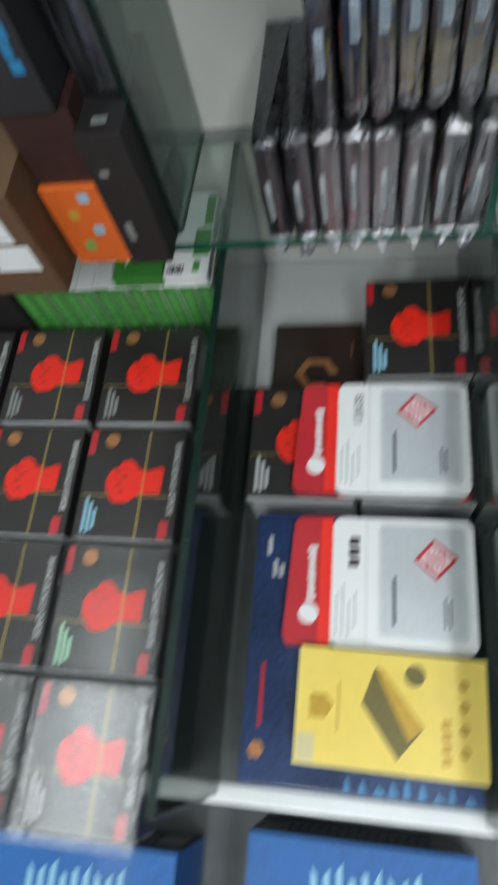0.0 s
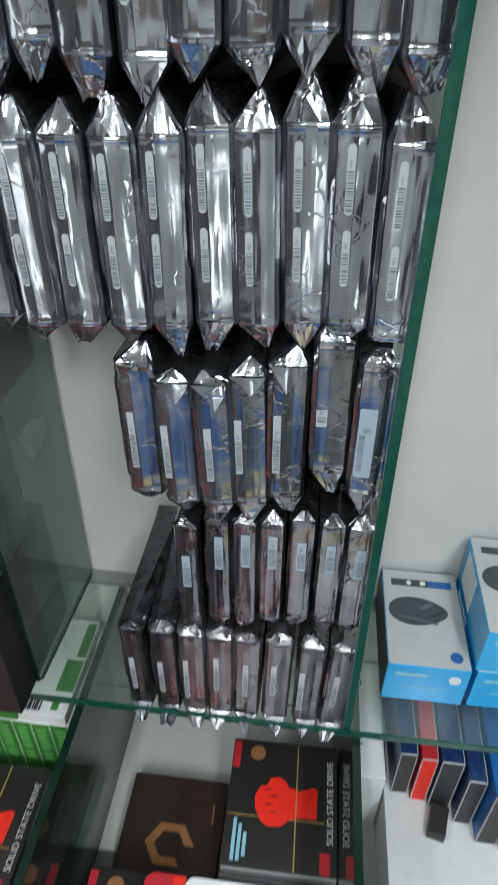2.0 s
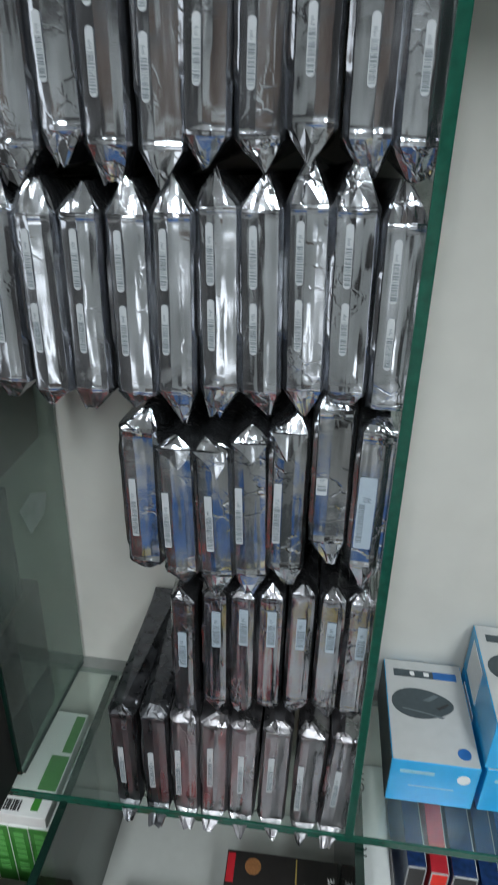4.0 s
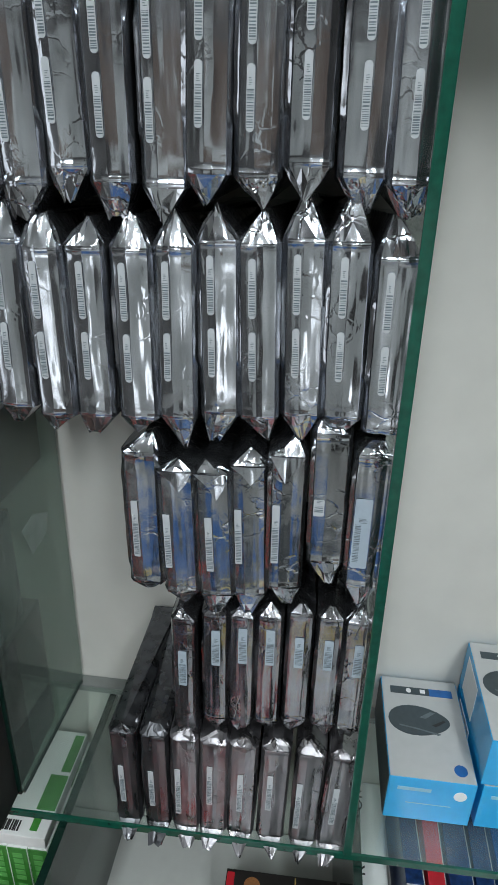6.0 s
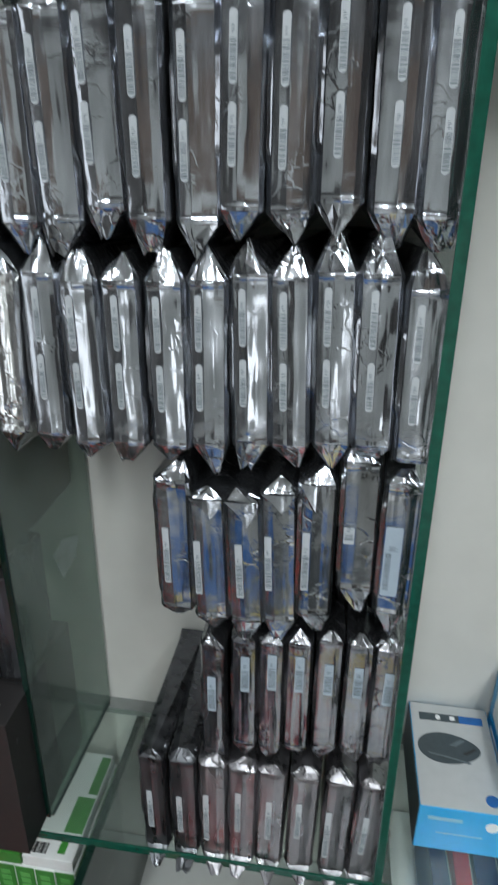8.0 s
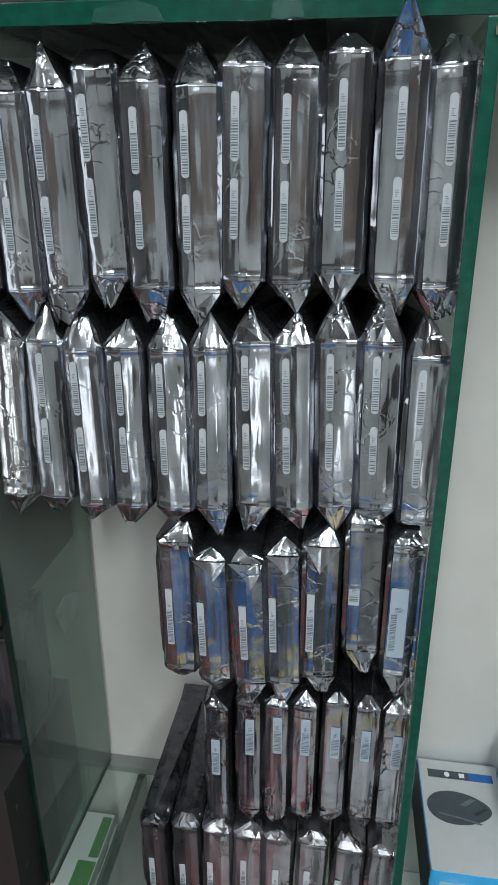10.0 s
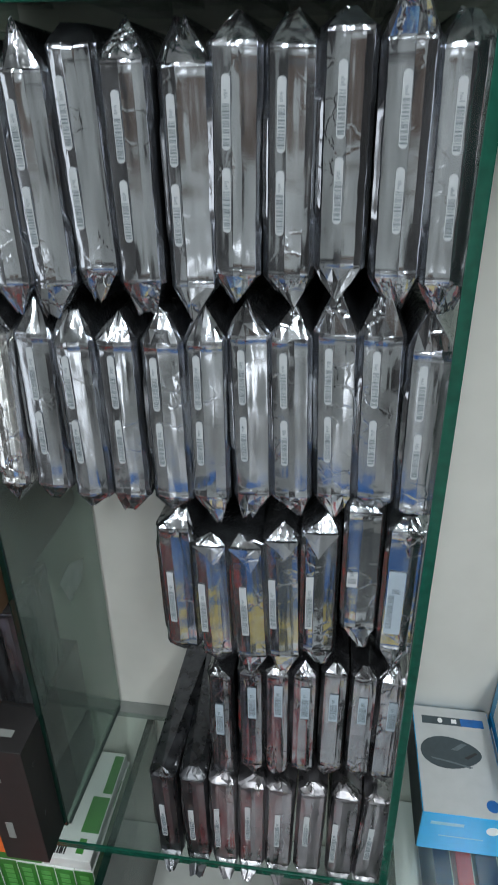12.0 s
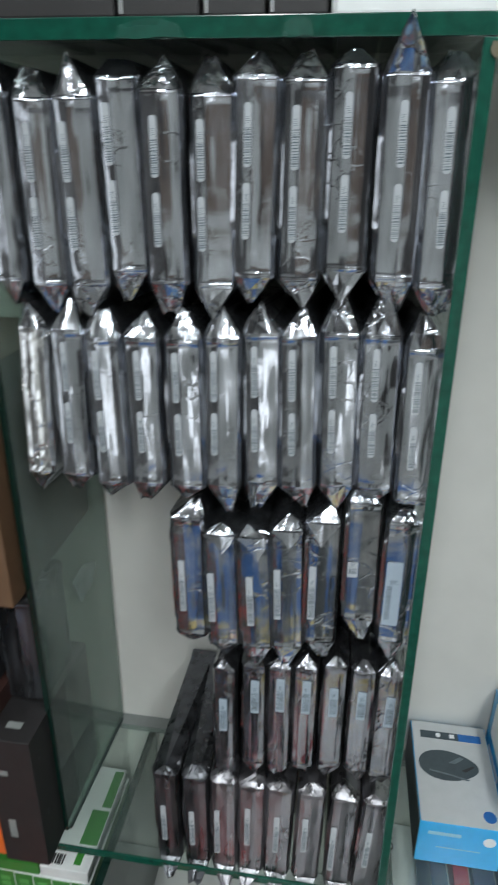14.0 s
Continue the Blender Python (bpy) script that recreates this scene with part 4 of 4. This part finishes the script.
part("white_zigzag", slab([(-0.026, 0.054), (0.026, 0.054), (0.026, -0.010), (0.016, -0.030), (0.012, -0.012), (0.002, -0.034), (-0.004, -0.016), (-0.014, -0.040), (-0.018, -0.020), (-0.026, -0.030)], 0.0137, 0.0143), M_WHITECARD, ob, "white zigzag print")
ob = root("label_carton", -0.1345, 0.4995, DECK + 0.1155, "flat white carton with a barcode label", "box")
part("carton", box(-0.0245, 0.0225, -0.056, 0.056, 0, 0.014, 0.001), M_WHITECARD, ob)
part("green_mark", box(0.004, 0.0215, -0.030, 0.006, 0.0137, 0.0143), M_GREEN, ob, "green printed block")
part("green_mark", box(0.012, 0.0215, 0.010, 0.052, 0.0137, 0.0143), M_GREEN, ob, "green printed block")
part("green_mark", box(0.006, 0.013, -0.050, -0.036, 0.0137, 0.0143), M_GREEN, ob)
bm = bmesh.new()
for k in range(8):
    box(-0.021 + 0.0022 * k, -0.0198 + 0.0022 * k + 0.0004 * (k % 3), -0.052, -0.042, 0.0137, 0.0143, bm=bm)
part("barcode", bm, M_INK, ob)


# ---- left bay, on the glass shelf ----
S = SHELF + 0.0005
ob = root("tall_box", -0.1400, 0.402, S, "tall dark charcoal carton with a small side hole", "box")
part("carton", box(-0.0185, 0.0185, 0, 0.110, 0, 0.137, 0.001), M_DARKBOX, ob)
part("lid_line", box(-0.0183, 0.0183, 0.0385, 0.0393, 0.1368, 0.1373), M_INK, ob)
part("top_print", box(-0.006, 0.006, 0.012, 0.018, 0.1368, 0.1373), M_LEDGE, ob)
bm = bmesh.new()
box(-0.010, -0.004, -0.0003, 0.0003, 0.03, 0.05, bm=bm), box(-0.010, -0.003, -0.0003, 0.0003, 0.10, 0.105, bm=bm)
part("small_print", bm, M_LEDGE, ob)
for hz in (0.05, 0.11):
    bm = bmesh.new()
    bmesh.ops.create_cone(bm, cap_ends=True, segments=12, radius1=0.0022, radius2=0.0022, depth=0.0008, matrix=Matrix.Translation((0.0186, 0.012, hz)) @ Matrix.Rotation(radians(90), 4, "Y"))
    part("punched_hole", bm, M_INK, ob, "round punched hole")
drive(-0.1420, 0.4420, S + 0.1400, 0.034, 0.092, rng, "black component in a shiny dark bag on a carton", "dark bagged parts", M_FOIL_B, [(0.006, 0.7, 0.0, 0.004), (0.0015, 0.9, 0.0, 0.002)], [], d=0.05, crumple=1.6)
ob = root("bagged_box", -0.195, 0.405, S + 0.155, "black boxed part in clear wrap with a blue stripe", "box")
part("carton", box(-0.033, 0.033, 0, 0.07, 0, 0.089, 0.002), M_INK, ob)
for k in range(4):
    part("blue_patch", box(0.018, 0.027 - 0.002 * (k % 2), -0.0004, 0.0006, 0.030 + 0.0115 * k, 0.040 + 0.0115 * k), M_CYANINK, ob, "bright blue print")
ob = root("orange_box", -0.183, 0.405, S, "orange carton with small coloured squares", "box")
part("carton", box(-0.027, 0.027, 0, 0.09, 0, 0.088, 0.001), M_ORANGE, ob)
for k, m in enumerate((M_LEAF, M_LBLUE, M_AMBER, M_LBLUE)):
    part("square_mark", box(-0.012 + 0.015 * (k % 2), -0.003 + 0.015 * (k % 2), -0.0004, 0.0005, 0.018 + 0.018 * k, 0.028 + 0.018 * k), m, ob)
ob = root("dark_carton", -0.183, 0.41, S + 0.0885, "dark carton lying on the orange box", "box")
part("carton", box(-0.027, 0.027, 0, 0.08, 0, 0.0655, 0.001), M_MAROON, ob)
part("flap_seam", box(-0.0265, 0.0265, -0.0003, 0.0004, 0.033, 0.0337), M_INK, ob)
ob = root("carton", -0.262, 0.372, S, "brown corrugated carton with white paper labels", "box")
part("body", box(-0.047, 0.047, 0, 0.17, 0, 0.115, 0.0015), M_CARTON, ob)
part("paper_label", box(-0.020, 0.030, -0.0004, 0.0006, 0.066, 0.106), M_PAPER, ob, "white paper label")
part("paper_label", box(-0.002, 0.038, -0.0004, 0.0006, 0.032, 0.062), M_PAPER, ob, "white paper label")
bm = bmesh.new()
for k in range(6):
    box(-0.016, 0.025 - 0.006 * (k % 3), -0.0007, 0.0, 0.071 + 0.0055 * k, 0.0725 + 0.0055 * k, bm=bm)
part("printed_lines", bm, M_GREYCARD, ob)
ob = root("carton", -0.1665, 0.420, S + 0.2455, "plain brown corrugated carton", "box")
part("body", box(-0.04, 0.04, 0, 0.14, 0, 0.17, 0.0015), M_CARTON, ob)
part("tape", box(-0.012, 0.012, -0.0005, 0.0005, 0, 0.17), M_TAPE, ob, "strip of brown tape")


# ---- mouse boxes, right bay ----
MOUSE = [(-0.0245 * math.cos(a) * (1.05 + 0.10 * math.cos(a)), 0.0150 * math.sin(a) * (1 - 0.28 * math.cos(a) * -1)) for a in [2 * math.pi * k / 26 for k in range(26)]]


def mouse_box(x, y, z):
    w, d, h = 0.067, 0.103, 0.048
    ob = root("mouse_box", x, y, z, "silver and blue computer mouse box lying flat", "box", "mouse boxes")
    part("carton", box(-w / 2, w / 2, 0, d, 0, h - 0.0006, 0.0008), M_CYAN, ob, "bright blue carton")
    part("top_panel", box(-w / 2 + 0.0006, w / 2 - 0.0006, 0.0006, d - 0.0006, h - 0.001, h, 0.0003), M_SILVER, ob, "silver top panel")
    part("mouse_picture", slab([(px - 0.002, py + 0.056) for px, py in MOUSE], h - 0.0003, h + 0.0004), M_SLATE, ob, "dark mouse picture")
    part("mouse_gloss", slab([(-0.004, 0.059), (0.006, 0.066), (0.010, 0.065), (0.001, 0.058)], h, h + 0.0006), M_STEEL, ob)
    part("mouse_gloss", slab([(0.006, 0.052), (0.016, 0.058), (0.018, 0.057), (0.009, 0.0505)], h, h + 0.0006), M_INK, ob)
    part("dark_strip", box(-0.026, 0.008, 0.084, 0.092, h - 0.0003, h + 0.0003), M_SLATE, ob)
    part("blue_strip", box(0.008, 0.028, 0.084, 0.092, h - 0.0003, h + 0.0003), M_BLUE, ob)
    bm = bmesh.new()
    slab(ring(-0.010, 0.088, 0.0022, 0.0026, 12), h, h + 0.0005, bm)
    box(0.0, 0.0045, 0.086, 0.0902, h, h + 0.0005, bm=bm)
    part("strip_marks", bm, M_WHITEINK, ob)
    part("mouse_crease", slab([(-0.022, 0.050), (-0.006, 0.0475), (0.012, 0.0435), (0.010, 0.0425), (-0.006, 0.0460), (-0.021, 0.0485)], h, h + 0.0006), M_STEEL, ob)
    part("round_logo", slab(ring(0.0225, 0.011, 0.0052, 0.0052), h - 0.0003, h + 0.0003), M_BLUE, ob, "round blue logo disc")
    part("round_logo", stood(slab(ring(0.0225, 0.033, 0.0050, 0.0050), -0.0003, 0.0004), 0), M_WHITEINK, ob, "round white logo disc")
    bm = bmesh.new()
    box(-0.018, 0.017, -0.0003, 0.0003, 0.0195, 0.0202, bm=bm), box(-0.026, 0.0, -0.0003, 0.0003, 0.034, 0.0375, bm=bm)
    part("small_print", bm, M_LBLUE, ob)
    part("side_label", box(-w / 2 - 0.0004, -w / 2 + 0.0004, d - 0.05, d - 0.012, 0.006, h - 0.006), M_PAPER, ob, "white side label")
    return ob


mb = mouse_box(0.2085, 0.455, S)
copy_thing(mb, pose(0.280, 0.456, S, 0, 0, 0.6))
copy_thing(mb, pose(0.2775, 0.456, S + 0.0485, 0, 0, -1.0))
copy_thing(mb, pose(0.3500, 0.455, S))
part("side_panel", box(-0.0340, -0.0333, 0.001, 0.102, 0.001, 0.046), M_SLATE, mb, "dark grey side panel")

# under the glass, right bay: a white carton with slim boxes on it, and a tray
ob = root("white_carton", 0.33, 0.425, DECK, "large plain white carton lying flat", "box")
part("carton", box(-0.135, 0.135, -0.135, 0.132, 0, 0.070, 0.002), M_BOARD, ob)
part("seam", box(-0.134, 0.134, -0.1353, -0.1347, 0.034, 0.035), M_GREYCARD, ob)
ob = root("printed_box", 0.1770, 0.500, DECK, "narrow white carton with black capitals on top", "box")
part("carton", box(-0.0160, 0.0160, -0.062, 0.062, 0, 0.098, 0.001), M_WHITECARD, ob)
for word, ty in (("R", -0.032), ("OR", 0.030)):
    lettering("title_print", letters(word, 0.016), M_INK, ob, Matrix.Translation((-0.004, ty, 0.0983)) @ Matrix.Rotation(radians(90), 4, "Z"))
SLIM = ((0.2085, 0.441, 0.0150, 0.100, 0.070, M_NAVY, M_DARKBOX), (0.2255, 0.436, 0.0140, 0.110, 0.074, M_CRIMSON, M_RED), (0.2440, 0.432, 0.0190, 0.110, 0.080, M_NAVY, M_INK), (0.2640, 0.420, 0.0150, 0.120, 0.076, M_NAVY, M_DARKBOX), (0.2830, 0.405, 0.0180, 0.125, 0.085, M_BLUE, M_DARKBOX), (0.3030, 0.400, 0.0170, 0.125, 0.085, M_INK, M_SILVER))
for x, y, w, d, h, mat, face in SLIM:
    ob = root("slim_box", x, y, DECK + 0.0705, "slim upright accessory box under the glass shelf", "box", "slim accessory boxes", rz=rng.uniform(-2, 2))
    part("carton", box(-w / 2, w / 2, 0.0006, d, 0, h, 0.0008), mat, ob)
    part("front_panel", box(-w / 2 + 0.0008, w / 2 - 0.0008, 0, 0.001, 0.001, h - 0.001), face, ob)
    part("edge_line", box(w / 2 - 0.0004, w / 2 + 0.0003, 0.001, d - 0.001, h - 0.003, h + 0.0003), M_GREYCARD, ob)
    for x0, x1, z0, z1 in ((-w / 2, -w / 2 + 0.0008, 0.001, h), (w / 2 - 0.0008, w / 2, 0.001, h), (-w / 2, w / 2, h - 0.0008, h)):
        part("worn_edge", box(x0, x1, -0.0004, 0.0008, z0, z1), M_GREYCARD, ob)
ob = root("cable_tag", 0.238, 0.402, DECK + 0.0705, "small dark tag box leaning forward", "box", rz=-14)
part("body", box(-0.008, 0.008, 0, 0.028, 0, 0.012, 0.002), M_DARKBOX, ob)
ob = root("tray", 0.30, 0.13, DECK, "dark maroon rimmed tray with papers in it", "tray")
part("base", box(-0.118, 0.118, -0.14, 0.14, 0, 0.004), M_INK, ob)
for a in ((-0.118, -0.104, -0.14, 0.14), (0.104, 0.118, -0.14, 0.14), (-0.104, 0.104, -0.14, -0.126), (-0.104, 0.104, 0.126, 0.14)):
    part("rim", box(*a, 0.0005, 0.026, 0.003), M_MAROON, ob, "maroon ribbed rim")
ob = root("paper_sheet", 0.315, 0.12, DECK + 0.0045, "white printed paper sheets in the tray", "paper")
part("sheet", box(-0.072, 0.085, -0.12, 0.105, 0, 0.003), M_PAPER, ob)
for k in range(6):
    part("print_line", box(-0.06, 0.05, 0.08 - 0.025 * k, 0.083 - 0.025 * k, 0.0028, 0.0033), M_GREYCARD, ob)

# ---- things on the top shelf ----
T = TOP + 0.0095
# Outermost left carton is added, and the white one lengthened, to shade the bays.
for k, (x0, x1, mat, lab) in enumerate(((-0.46, -0.205, M_DARKBOX, "long dark carton on the upper shelf, shading the bays"), (-0.20, -0.03, M_DARKBOX, "long dark carton on the upper shelf, shading the bays"), (-0.028, 0.010, M_DARKBOX, "small dark carton on the upper glass shelf"), (0.012, 0.040, M_DARKBOX, "small dark carton on the upper glass shelf"), (0.042, 0.068, M_DARKBOX, "small dark carton on the upper glass shelf"), (0.070, 0.48, M_WHITECARD, "white carton on the upper shelf, lengthened to shade the wall"))):
    ob = root("shelf_box", (x0 + x1) / 2, 0.425, T, lab, "box")
    h = 0.06 + 0.01 * (k % 3)
    part("carton", box((x0 - x1) / 2, (x1 - x0) / 2, 0, 0.12, 0, h, 0.001), mat, ob)
    part("edge_line", box((x0 - x1) / 2 + 0.001, (x0 - x1) / 2 + 0.002, -0.0004, 0.0006, 0.001, h - 0.001), M_GREYCARD, ob)
